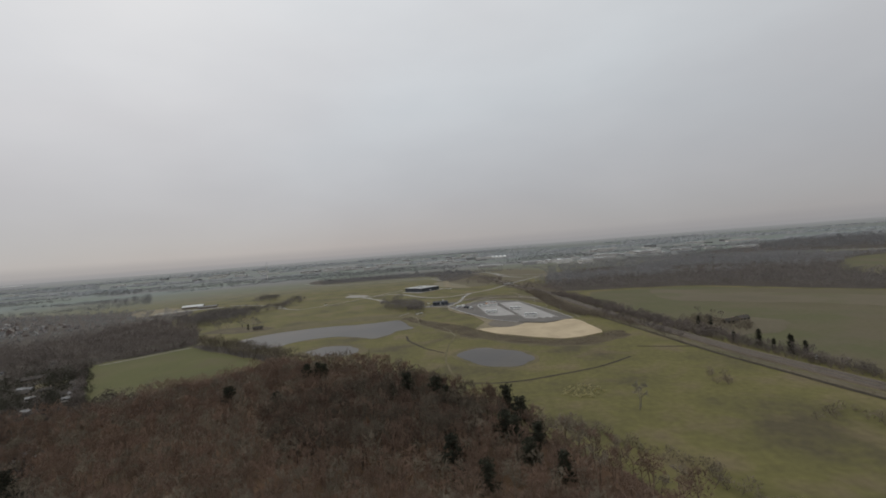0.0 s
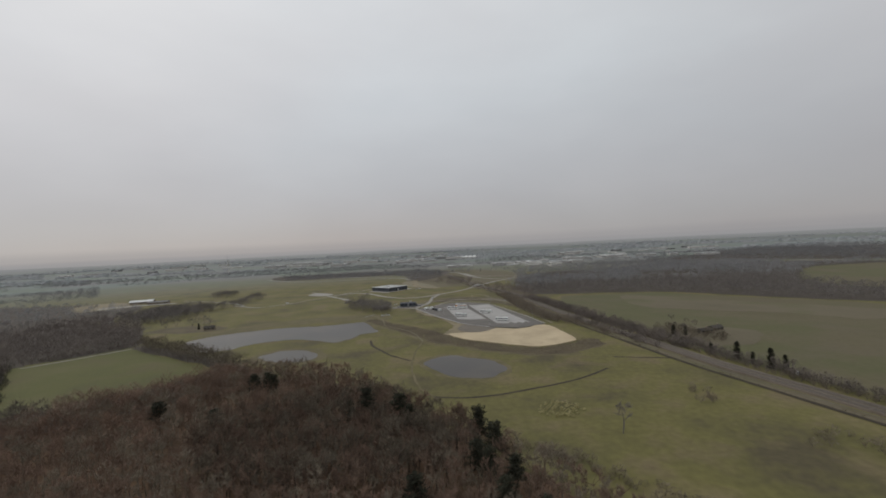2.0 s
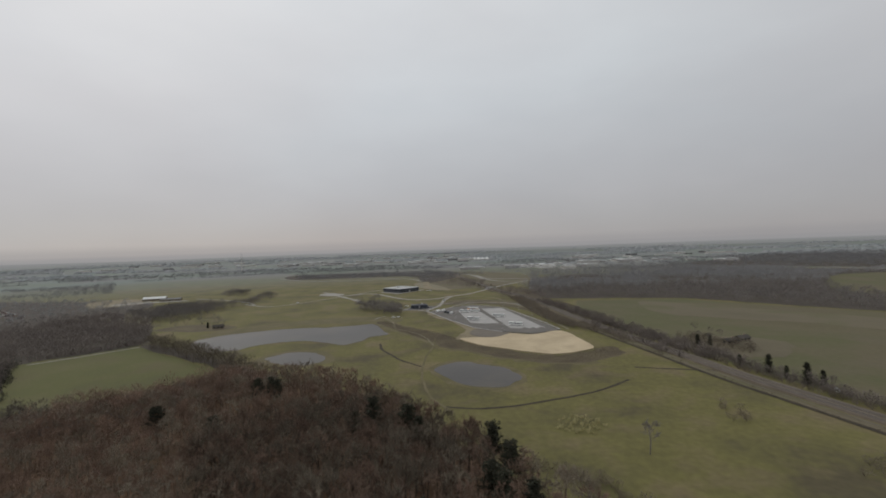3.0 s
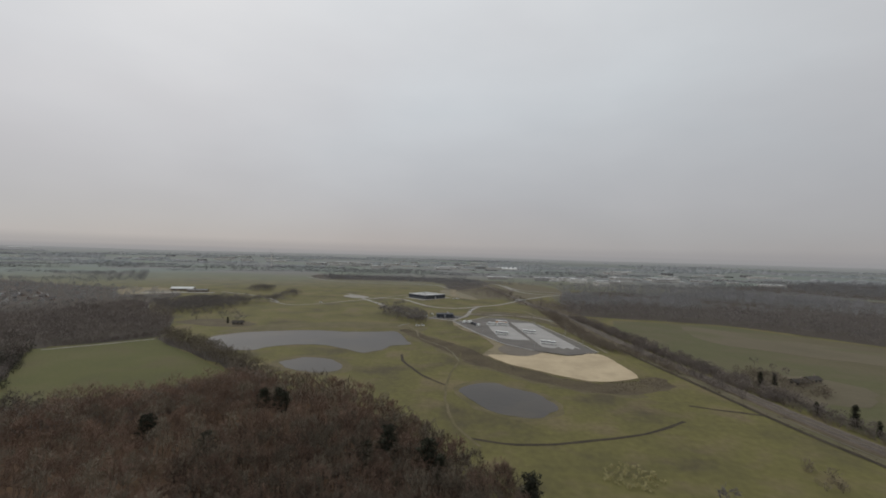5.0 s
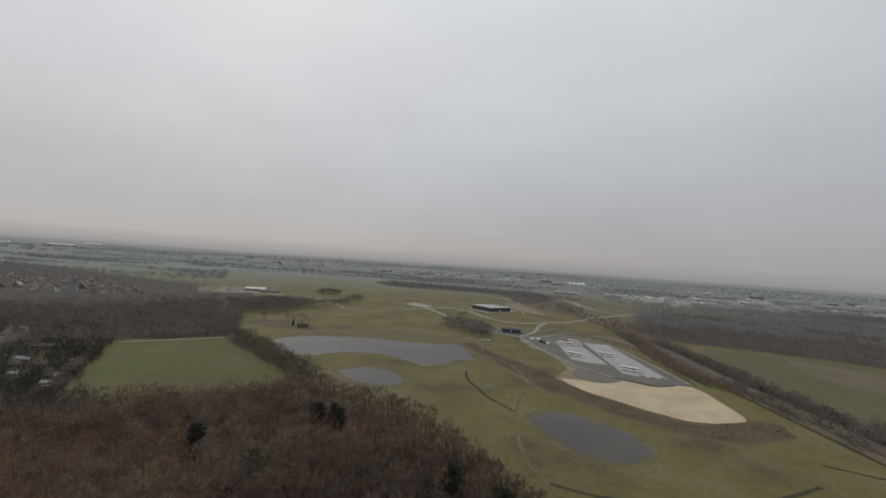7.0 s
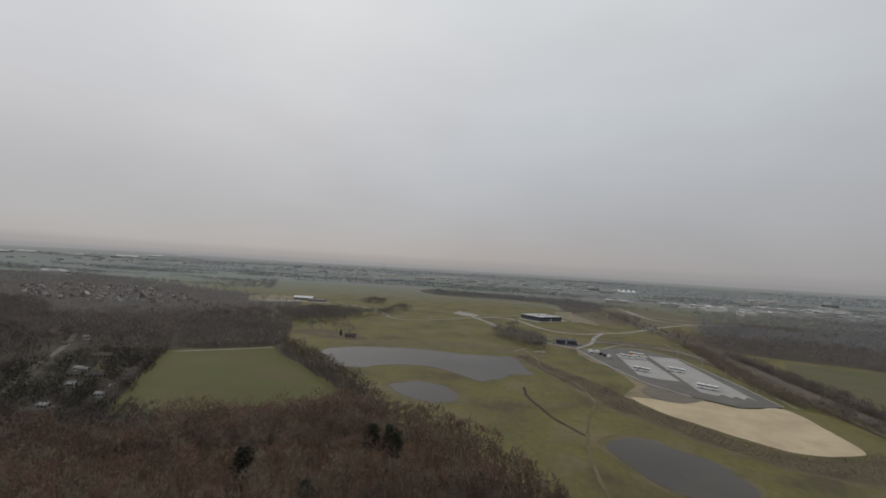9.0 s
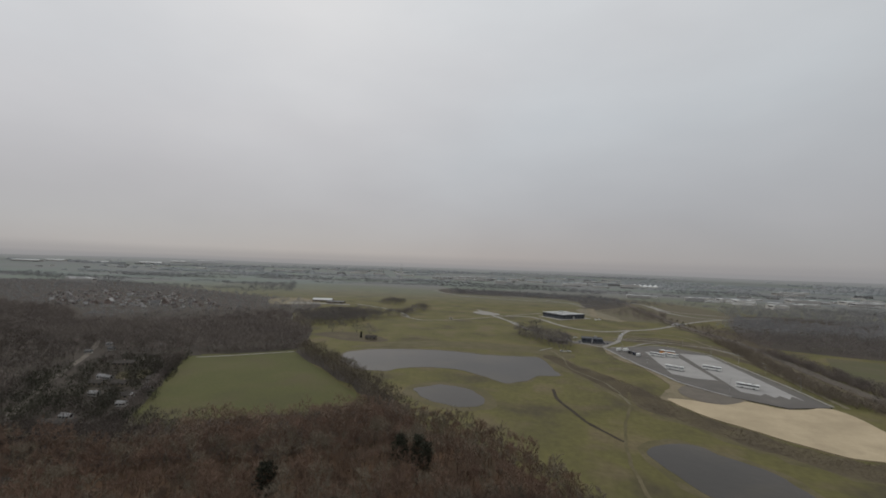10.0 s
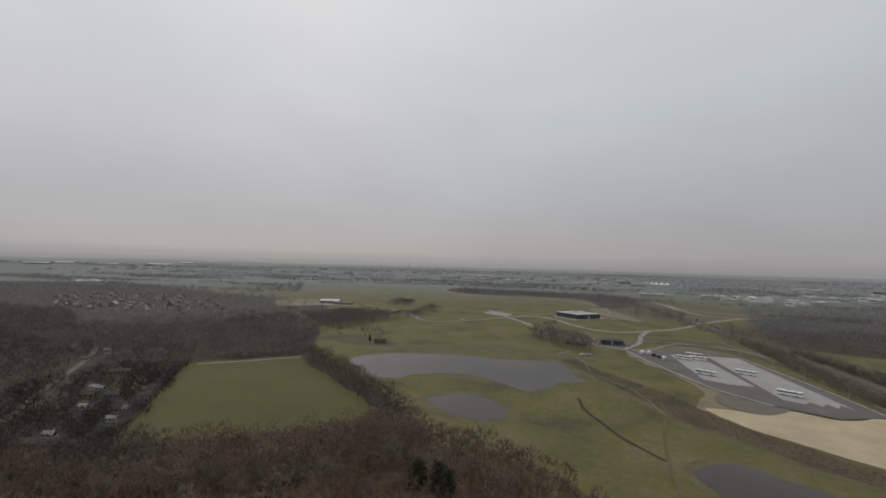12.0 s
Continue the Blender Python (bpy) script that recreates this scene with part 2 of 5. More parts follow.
M_WOOD = material("weathered_wood", [(0.17, 0.145, 0.115), (0.25, 0.215, 0.17)], 1.0, 0.9, (5.0, 0.2), 0.2)


def ground_material():
    """Meadow near the woods, a patchwork of dull winter fields farther off, with haze painted into their colours."""
    m = M_GRASS.copy()
    m.name = "countryside"
    n, l = m.node_tree.nodes, m.node_tree.links
    b = n["Principled BSDF"]
    near = b.inputs["Base Color"].links[0].from_socket
    co = n.new("ShaderNodeTexCoord").outputs["Object"]
    mp = n.new("ShaderNodeMapping")
    mp.inputs["Scale"].default_value = (0.0034, 0.0050, 1.0)
    mp.inputs["Rotation"].default_value = (0, 0, 0.5)
    l.new(co, mp.inputs[0])
    v = n.new("ShaderNodeTexVoronoi")
    v.distance = "CHEBYCHEV"
    v.inputs["Scale"].default_value = 1.0
    l.new(mp.outputs[0], v.inputs["Vector"])
    s = n.new("ShaderNodeSeparateXYZ")
    l.new(v.outputs["Color"], s.inputs[0])
    r = n.new("ShaderNodeValToRGB")
    r.color_ramp.interpolation = "CONSTANT"
    # Field colours carry distance haze: lifted and shifted towards blue-grey.
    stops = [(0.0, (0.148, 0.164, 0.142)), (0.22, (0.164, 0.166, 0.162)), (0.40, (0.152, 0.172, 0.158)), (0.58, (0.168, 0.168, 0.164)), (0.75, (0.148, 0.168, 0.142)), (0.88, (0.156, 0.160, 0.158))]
    while len(r.color_ramp.elements) < len(stops):
        r.color_ramp.elements.new(0.5)
    for e, (p, c) in zip(r.color_ramp.elements, stops):
        e.position, e.color = p, (*c, 1)
    l.new(s.outputs[0], r.inputs[0])
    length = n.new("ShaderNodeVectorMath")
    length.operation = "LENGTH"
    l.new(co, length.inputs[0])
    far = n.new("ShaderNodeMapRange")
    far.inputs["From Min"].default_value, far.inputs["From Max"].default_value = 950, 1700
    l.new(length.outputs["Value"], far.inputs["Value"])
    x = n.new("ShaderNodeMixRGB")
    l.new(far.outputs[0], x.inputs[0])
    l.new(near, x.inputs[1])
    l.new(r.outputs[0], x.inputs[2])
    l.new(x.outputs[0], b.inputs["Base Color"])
    return m


# ---------------------------------------------------------------- mesh helpers
def mesh_from(name, verts, faces, mat):
    """A mesh from an array of places and an array of triangles."""
    verts, faces = np.asarray(verts, np.float32), np.asarray(faces, np.int32)
    me = bpy.data.meshes.new(name)
    me.vertices.add(len(verts))
    me.vertices.foreach_set("co", verts.ravel())
    me.loops.add(faces.size)
    me.loops.foreach_set("vertex_index", faces.ravel())
    me.polygons.add(len(faces))
    me.polygons.foreach_set("loop_start", np.arange(0, faces.size, 3, dtype=np.int32))
    me.polygons.foreach_set("loop_total", np.full(len(faces), 3, np.int32))
    me.update(calc_edges=True)
    me.materials.append(mat)
    return me


def done(bm, name, mat):
    bmesh.ops.recalc_face_normals(bm, faces=bm.faces)
    me = bpy.data.meshes.new(name)
    bm.to_mesh(me)
    bm.free()
    me.materials.append(mat)
    return me


def part(name, bm, mat, parent, label=""):
    data = bm if isinstance(bm, bpy.types.Mesh) else done(bm, name, mat)
    ob = new(name, data)
    ob.parent = parent
    return tagged(ob, label) if label else ob


def box(bm, x0, y0, z0, x1, y1, z1, bevel=0.0):
    made = bmesh.ops.create_cube(bm, size=1.0, matrix=Matrix.Translation(((x0 + x1) / 2, (y0 + y1) / 2, (z0 + z1) / 2)) @ Matrix.Diagonal((x1 - x0, y1 - y0, z1 - z0, 1)))
    if bevel:
        edges = list({e for v in made["verts"] for e in v.link_edges})
        bmesh.ops.bevel(bm, geom=edges, offset=bevel, segments=2, profile=0.6, affect="EDGES")
    return bm


def boxed(*a, bevel=0.0):
    return box(bmesh.new(), *a, bevel=bevel)


def rod(bm, a, b, r0, r1, sides=6):
    a, b = Vector(a), Vector(b)
    m = Matrix.Translation((a + b) / 2) @ (b - a).to_track_quat("Z", "Y").to_matrix().to_4x4()
    bmesh.ops.create_cone(bm, cap_ends=True, segments=sides, radius1=r0, radius2=r1, depth=(b - a).length, matrix=m)
    return bm


def smooth_loop(points, steps=6, wobble=0.0, closed=True, seed=0):
    """A rounded outline through a few corners of the plan."""
    out, n = [], len(points)
    for i in range(n if closed else n - 1):
        if closed:
            p = [Vector((*points[(i + k) % n], 0)) for k in (-1, 0, 1, 2)]
        else:
            p = [Vector((*points[min(max(i + k, 0), n - 1)], 0)) for k in (-1, 0, 1, 2)]
        for s in range(steps):
            t = s / steps
            q = 0.5 * (2 * p[1] + (p[2] - p[0]) * t + (2 * p[0] - 5 * p[1] + 4 * p[2] - p[3]) * t * t + (3 * p[1] - p[0] - 3 * p[2] + p[3]) * t ** 3)
            if wobble:
                q += wobble * Vector((noise.noise((q.x * 0.11, q.y * 0.11, seed)), noise.noise((q.x * 0.11, q.y * 0.11, seed + 9)), 0))
            out.append((q.x, q.y))
    if not closed:
        out.append(points[-1])
    return out


def sheet(name, outline, z, mat, label, category, depth=0.0, parent=None):
    """A flat surface with that outline, with a rim going down by depth."""
    bm = bmesh.new()
    top = [bm.verts.new((x, y, z)) for x, y in outline]
    edges = [bm.edges.new((top[i], top[(i + 1) % len(top)])) for i in range(len(top))]
    bmesh.ops.triangle_fill(bm, edges=edges, use_beauty=True)
    if depth:
        low = [bm.verts.new((x, y, z - depth)) for x, y in outline]
        for i in range(len(top)):
            j = (i + 1) % len(top)
            bm.faces.new((top[i], top[j], low[j], low[i]))
    ob = new(name, done(bm, name, mat))
    if parent:
        ob.parent = parent
        return tagged(ob, label)
    return tagged(ob, label, category, "", "structure")


def ribbon(name, line, width, z, mat, label, category, crown=0.0, parent=None, wobble=0.0):
    """A strip of that width along a line of the plan, with sloping sides when it has a crown."""
    pts = [Vector((x, y, 0)) for x, y in line]
    bm, rows = bmesh.new(), []
    for i, p in enumerate(pts):
        d = (pts[min(i + 1, len(pts) - 1)] - pts[max(i - 1, 0)]).normalized()
        s = Vector((-d.y, d.x, 0))
        w = width * (1 + wobble * noise.noise((p.x * 0.15, p.y * 0.15, 3)))
        if crown:
            rows.append([bm.verts.new(p + s * w * k + Vector((0, 0, z + h))) for k, h in ((-0.5 - crown / w * 0.75, -crown), (-0.5, 0), (0.5, 0), (0.5 + crown / w * 0.75, -crown))])
        else:
            rows.append([bm.verts.new(p + s * w * k + Vector((0, 0, z))) for k in (-0.5, 0.5)])
    for a, b in zip(rows, rows[1:]):
        for k in range(len(a) - 1):
            bm.faces.new((a[k], a[k + 1], b[k + 1], b[k]))
    ob = new(name, done(bm, name, mat))
    if parent:
        ob.parent = parent
        return tagged(ob, label) if label else ob
    return tagged(ob, label, category, "", "structure")


def inside(x, y, poly):
    hit, j = False, len(poly) - 1
    for i in range(len(poly)):
        (xi, yi), (xj, yj) = poly[i], poly[j]
        if (yi > y) != (yj > y) and x < (xj - xi) * (y - yi) / (yj - yi) + xi:
            hit = not hit
        j = i
    return hit


def spread(poly, gap, seed, jitter=0.45, avoid=()):
    """Uneven places in an area of the plan, about gap metres apart."""
    r = random.Random(seed)
    xs, ys = [p[0] for p in poly], [p[1] for p in poly]
    out, y, row = [], min(ys), 0
    while y < max(ys):
        x = min(xs) + (row % 2) * gap / 2
        while x < max(xs):
            px, py = x + r.uniform(-jitter, jitter) * gap, y + r.uniform(-jitter, jitter) * gap
            if inside(px, py, poly) and not any(inside(px, py, a) for a in avoid):
                out.append((px, py))
            x += gap
        y += gap * 0.87
        row += 1
    return out


def along(line, gap, side, seed, jitter=1.0):
    """Uneven places along a line of the plan, moved sideways by side."""
    r, out = random.Random(seed), []
    for (x0, y0), (x1, y1) in zip(line, line[1:]):
        d = math.hypot(x1 - x0, y1 - y0)
        for k in range(max(1, int(d / gap))):
            t = (k + r.random()) / max(1, int(d / gap))
            nx, ny = -(y1 - y0) / d, (x1 - x0) / d
            out.append((x0 + (x1 - x0) * t + nx * (side + r.uniform(-jitter, jitter)), y0 + (y1 - y0) * t + ny * (side + r.uniform(-jitter, jitter))))
    return out


# ---------------------------------------------------------------- plants
def sliver(v, f, a, d, width, r):
    """A slender twig: a triangle from a along d."""
    s = d.cross(Vector((r.uniform(-1, 1), r.uniform(-1, 1), r.uniform(-1, 1)))).normalized() * width
    i = len(v)
    v += [tuple(a - s), tuple(a + s), tuple(a + d)]
    f.append((i, i + 1, i + 2))


def limb(v, f, a, b, r0, r1, sides=3):
    d = (b - a).normalized()
    s = d.orthogonal().normalized()
    t = d.cross(s)
    i = len(v)
    for p, rad in ((a, r0), (b, r1)):
        for k in range(sides):
            w = 2 * math.pi * k / sides
            v.append(tuple(p + (s * math.cos(w) + t * math.sin(w)) * rad))
    for k in range(sides):
        j = (k + 1) % sides
        f += [(i + k, i + j, i + sides + j), (i + k, i + sides + j, i + sides + k)]


def dome_tree(seed, height=15.0, limbs=9, sprays=44, twigs=20, width=0.05):
    """Arrays of the wood and of the twigs of a leafless tree with a rounded crown: limbs fan out, and fine sprays on them end in a dome."""
    r = random.Random(seed)
    wv, wf, tv, tf = [], [], [], []
    fork = Vector((r.uniform(-0.4, 0.4), r.uniform(-0.4, 0.4), height * r.uniform(0.30, 0.40)))
    top = fork + Vector((r.uniform(-0.6, 0.6), r.uniform(-0.6, 0.6), height * 0.3))
    limb(wv, wf, Vector((0, 0, -0.3)), fork, 0.24, 0.17, 5)
    limb(wv, wf, fork, top, 0.17, 0.07, 4)
    heart = Vector((fork.x, fork.y, height * 0.60))
    wide, tall = height * r.uniform(0.23, 0.30), height * r.uniform(0.34, 0.40)
    lumps = [(Vector((r.uniform(-1, 1), r.uniform(-1, 1), r.uniform(-0.2, 1))).normalized(), r.uniform(0.86, 1.18)) for k in range(6)]

    def shell(d, share):
        """A place at that share of the way from the heart of the crown to its lumpy outline."""
        k = max(lumps, key=lambda q: q[0].dot(d))[1]
        return heart + Vector((d.x * wide, d.y * wide, d.z * tall)) * share * k

    arms = []
    for i in range(limbs):
        w = i * 2.4 + r.uniform(-0.4, 0.4)
        d = Vector((math.cos(w), math.sin(w), r.uniform(-0.25, 1.3))).normalized()
        base = fork.lerp(top, r.random())
        tip = shell(d, 0.72)
        mid = base.lerp(tip, 0.5) + Vector((r.uniform(-0.4, 0.4), r.uniform(-0.4, 0.4), r.uniform(-0.5, 0.1)))
        limb(wv, wf, base, mid, 0.085, 0.06)
        limb(wv, wf, mid, tip, 0.06, 0.03)
        arms.append((mid, tip, d))
    for i in range(sprays):
        mid, tip, d = arms[i % limbs]
        a = mid.lerp(tip, r.uniform(0.2, 1.0))
        e = (d + Vector((r.uniform(-0.9, 0.9), r.uniform(-0.9, 0.9), r.uniform(-0.5, 0.9)))).normalized()
        b = shell(e, r.uniform(0.82, 1.0))
        limb(wv, wf, a, b, 0.03, 0.012)
        for k in range(twigs):
            q = a.lerp(b, r.uniform(0.25, 1.0))
            g = (e * 0.8 + Vector((r.uniform(-1, 1), r.uniform(-1, 1), r.uniform(-0.5, 0.9)))).normalized() * r.uniform(0.55, 1.35) * height / 15
            sliver(tv, tf, q, g, width, r)
    return (np.array(wv), np.array(wf)), (np.array(tv), np.array(tf))


def dome_crown(seed, height=12.0, wide=4.4, blades=120, width=0.11, stems=3):
    """Arrays of a leafless tree seen from farther off: stems that carry a dome of twigs standing outwards."""
    r = random.Random(seed)
    v, f = [], []
    lumps = [(Vector((r.uniform(-1, 1), r.uniform(-1, 1), r.uniform(0, 1))).normalized(), r.uniform(0.82, 1.2)) for k in range(5)]
    for s in range(stems):
        limb(v, f, Vector((r.uniform(-0.3, 0.3), r.uniform(-0.3, 0.3), -0.1)), Vector((r.uniform(-0.5, 0.5) * wide, r.uniform(-0.5, 0.5) * wide, height * r.uniform(0.5, 0.7))), 0.16, 0.05)
    for s in range(blades):
        d = Vector((r.gauss(0, 1), r.gauss(0, 1), r.gauss(0.5, 0.8))).normalized()
        k = max(lumps, key=lambda q: q[0].dot(d))[1] * r.uniform(0.45, 0.92)
        a = Vector((d.x * wide * k, d.y * wide * k, height * 0.56 + d.z * height * 0.42 * k))
        g = (d + Vector((r.uniform(-0.8, 0.8), r.uniform(-0.8, 0.8), r.uniform(-0.2, 0.9)))).normalized() * height * r.uniform(0.10, 0.19)
        sliver(v, f, a, g, width, r)
    return np.array(v), np.array(f)


def pine_tree(seed, height=18.0, whorls=10, low=0.46):
    """Arrays of the wood and of the needles of a dark conifer."""
    r = random.Random(seed)
    wv, wf, tv, tf = [], [], [], []
    limb(wv, wf, Vector((0, 0, -0.3)), Vector((0.2, 0.1, height)), 0.25, 0.04, 5)
    for i in range(whorls):
        t = low + (1 - low) * i / whorls
        reach = height * 0.30 * (1.12 - t) ** 0.6 * r.uniform(0.75, 1.2)
        for k in range(5):
            w = k * 1.257 + i * 0.7 + r.uniform(-0.4, 0.4)
            a = Vector((0, 0, height * t + r.uniform(-0.3, 0.3)))
            d = Vector((math.cos(w), math.sin(w), r.uniform(-0.1, 0.35))) * reach * r.uniform(0.6, 1.1)
            limb(wv, wf, a, a + d, 0.05, 0.015)
            for s in range(30):
                q = a + d * r.uniform(0.2, 1.05) + Vector((r.gauss(0, 0.35), r.gauss(0, 0.35), r.gauss(0, 0.3)))
                sliver(tv, tf, q, Vector((r.uniform(-1, 1), r.uniform(-1, 1), r.uniform(-0.3, 0.7))).normalized() * r.uniform(0.5, 1.1), 0.2, r)
    return (np.array(wv), np.array(wf)), (np.array(tv), np.array(tf))


def tuft(seed, height=4.0, spread_=1.6, blades=60, width=0.11, stems=5):
    """Arrays of a twiggy shrub or a far tree: many slivers fanned out from short stems."""
    r = random.Random(seed)
    v, f = [], []
    for s in range(stems):
        limb(v, f, Vector((r.uniform(-0.2, 0.2), r.uniform(-0.2, 0.2), -0.1)), Vector((r.uniform(-0.6, 0.6) * spread_, r.uniform(-0.6, 0.6) * spread_, height * r.uniform(0.5, 0.8))), width * 0.7, width * 0.25)
    for s in range(blades):
        w, t = r.uniform(0, 6.283), r.uniform(0.12, 0.85)
        rad = spread_ * math.sin(math.pi * min(0.98, t * 0.9 + 0.1)) * r.uniform(0.2, 1.0)
        a = Vector((math.cos(w) * rad, math.sin(w) * rad, height * t))
        d = Vector((math.cos(w) * 0.5 + r.uniform(-0.6, 0.6), math.sin(w) * 0.5 + r.uniform(-0.6, 0.6), r.uniform(0.3, 1.0))).normalized() * height * r.uniform(0.14, 0.28)
        sliver(v, f, a, d, width, r)
    return np.array(v), np.array(f)


def clump(seed, height=6.0, reach=15.0):
    """Arrays of a ragged group of far trees: a lumpy canopy with loose twigs standing out of it."""
    r = random.Random(seed)
    n, v, f = 9, [(0.0, 0.0, height)], []
    for k, (rad, z) in enumerate(((0.42, 0.94), (0.80, 0.66), (1.0, 0.0))):
        for i in range(n):
            w = 2 * math.pi * (i + 0.5 * (k % 2)) / n
            q = rad * reach * r.uniform(0.72, 1.25)
            v.append((q * math.cos(w), q * math.sin(w), height * z * r.uniform(0.72, 1.15) if z else -0.5))
    for i in range(n):
        f.append((0, 1 + i, 1 + (i + 1) % n))
        for k in (0, 1):
            a, b = 1 + k * n + i, 1 + k * n + (i + 1) % n
            f += [(a, a + n, b + n), (a, b + n, b)]
    for s in range(8):
        w, q = r.uniform(0, 6.283), r.uniform(0, 0.9) * reach
        sliver(v, f, Vector((q * math.cos(w), q * math.sin(w), height * r.uniform(0.55, 0.85))), Vector((r.uniform(-2, 2), r.uniform(-2, 2), r.uniform(1.5, 3.2))), 0.9, r)
    return np.array(v), np.array(f)


def scattered(templates, places, low, high, seed, z=0.0):
    """Arrays of many turned and scaled copies of some templates."""
    r = random.Random(seed)
    vs, fs, base = [], [], 0
    for x, y in places:
        v, f = templates[r.randrange(len(templates))]
        w, s = r.uniform(0, 6.283), r.uniform(low, high)
        c, q = math.cos(w) * s, math.sin(w) * s
        vs.append(np.column_stack((v[:, 0] * c - v[:, 1] * q + x, v[:, 0] * q + v[:, 1] * c + y, v[:, 2] * s * r.uniform(0.9, 1.1) + z)))
        fs.append(f + base)
        base += len(v)
    return np.concatenate(vs), np.concatenate(fs)


def stuff(name, templates, places, low, high, seed, mat, label, category):
    ob = new(name, mesh_from(name, *scattered(templates, places, low, high, seed), mat))
    return tagged(ob, label, category, "", "stuff")


# ---------------------------------------------------------------- ground
def build_ground():
    """One sheet out to the horizon; the country rises slightly in the far distance."""
    rings = [0, 60, 130, 220, 340, 500, 700, 950, 1300, 1750, 2300, 2900, 3500, 4100, 4600, 4950]
    segs, verts, faces = 96, [(0, 0, 0)], []
    for rad in rings[1:]:
        for k in range(segs):
            w = 2 * math.pi * k / segs
            x, y = rad * math.sin(w), rad * math.cos(w)
            rise = max(0.0, (rad - 2300) / 2650) ** 1.6 * 52
            rise += max(0.0, (rad - 2300) / 2650) * 9 * noise.noise((x * 0.0011, y * 0.0011, 5))
            verts.append((x, y, rise))
    for k in range(segs):
        faces.append((0, 1 + (k + 1) % segs, 1 + k))
    for i in range(len(rings) - 2):
        for k in range(segs):
            a, b = 1 + i * segs + k, 1 + i * segs + (k + 1) % segs
            faces += [(a, b, b + segs), (a, b + segs, a + segs)]
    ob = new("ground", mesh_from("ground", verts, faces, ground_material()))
    tagged(ob, "flat olive-green winter meadow running out to the horizon", "ground", "", "structure")


build_ground()


def backdrop():
    """A glowing, see-through ring added to imitate haze over the far country and the horizon."""
    m = bpy.data.materials.new("distant_haze")
    m.use_nodes = True
    n, l = m.node_tree.nodes, m.node_tree.links
    n.remove(n["Principled BSDF"])
    # Emission stands in for haze, strongest near the horizon, fading up and down.
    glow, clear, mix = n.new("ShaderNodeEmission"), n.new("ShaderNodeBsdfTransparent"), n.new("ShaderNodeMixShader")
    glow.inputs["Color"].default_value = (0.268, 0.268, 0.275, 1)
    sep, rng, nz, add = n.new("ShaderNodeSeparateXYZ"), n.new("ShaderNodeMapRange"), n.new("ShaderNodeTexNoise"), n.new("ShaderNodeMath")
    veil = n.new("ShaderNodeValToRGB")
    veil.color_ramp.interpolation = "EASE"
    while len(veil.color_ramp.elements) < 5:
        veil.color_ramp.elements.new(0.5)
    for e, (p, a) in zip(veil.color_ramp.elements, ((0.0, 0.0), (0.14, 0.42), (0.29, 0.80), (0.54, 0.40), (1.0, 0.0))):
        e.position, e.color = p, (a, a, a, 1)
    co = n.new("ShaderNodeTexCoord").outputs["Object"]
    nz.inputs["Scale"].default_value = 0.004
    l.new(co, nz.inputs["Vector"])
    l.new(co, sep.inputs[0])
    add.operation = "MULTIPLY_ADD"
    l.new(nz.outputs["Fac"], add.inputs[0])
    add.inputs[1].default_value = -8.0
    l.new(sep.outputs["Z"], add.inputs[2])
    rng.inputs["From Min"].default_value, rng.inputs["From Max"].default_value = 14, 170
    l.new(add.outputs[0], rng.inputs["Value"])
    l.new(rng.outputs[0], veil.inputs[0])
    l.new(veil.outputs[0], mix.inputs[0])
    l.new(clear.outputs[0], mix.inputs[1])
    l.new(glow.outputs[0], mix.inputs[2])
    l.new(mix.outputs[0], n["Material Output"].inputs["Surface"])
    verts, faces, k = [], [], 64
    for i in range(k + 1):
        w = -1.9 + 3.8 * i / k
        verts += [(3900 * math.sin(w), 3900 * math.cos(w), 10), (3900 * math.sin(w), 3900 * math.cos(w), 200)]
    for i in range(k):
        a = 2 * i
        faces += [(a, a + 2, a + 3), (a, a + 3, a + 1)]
    tagged(new("backdrop", mesh_from("backdrop", verts, faces, m)), "glowing veil as pale grey haze over the far horizon", "backdrop", "", "structure")


backdrop()


def far_z(x, y):
    rad = math.hypot(x, y)
    return max(0.0, (rad - 2300) / 2650) ** 1.6 * 52


# Outlines of the plan
FIELD = [(-313, 332), (-310, 337), (-288, 361), (-267, 385), (-262, 384), (-200, 339), (-146, 299), (-143, 293), (-158, 262), (-202, 214), (-213, 220), (-240, 250), (-264, 276), (-290, 306)]
WOOD = [(-232, 190), (-212, 192), (-184, 203), (-156, 226), (-136, 244), (-124, 264), (-108, 278), (-84, 276), (-60, 260), (-34, 235), (-11, 202), (6, 184), (20, 166), (32, 150), (45, 128), (52, 112), (54, 98),
        (-112, 98), (-150, 116), (-186, 146), (-222, 174)]
LOT = [(-35, 536), (-10, 475), (16, 424), (36, 404), (50, 398), (60, 393), (84, 407), (79, 432), (73, 461), (53, 540), (46, 556), (20, 580), (3, 575)]
PANEL_W = [(-2, 538), (20, 540), (37, 446), (23, 445), (10, 452)]
PANEL_E = [(26, 545), (49, 547), (74, 415), (70.5, 423), (67, 414.5), (64, 421), (60, 414.5), (57, 422), (53, 416), (44, 420)]
SAND = [(0, 380), (16, 356), (33, 343), (47, 332), (61, 325), (73, 327), (87, 335), (93, 342), (91, 368), (84, 404), (60, 391), (46, 396), (40, 397), (27, 384), (10, 385)]
SAND_VERGE = [(-36, 528), (-30, 502), (-22, 484), (-9, 466), (-1, 442), (5, 418), (0, 398), (-2, 378), (22, 382), (41, 398), (34, 406), (16, 424), (2, 450), (-11, 476), (-34, 534)]
GRAVEL = [(15, 421), (26, 411), (37, 402), (40, 397), (28, 384), (17, 386), (9, 396), (9, 409)]
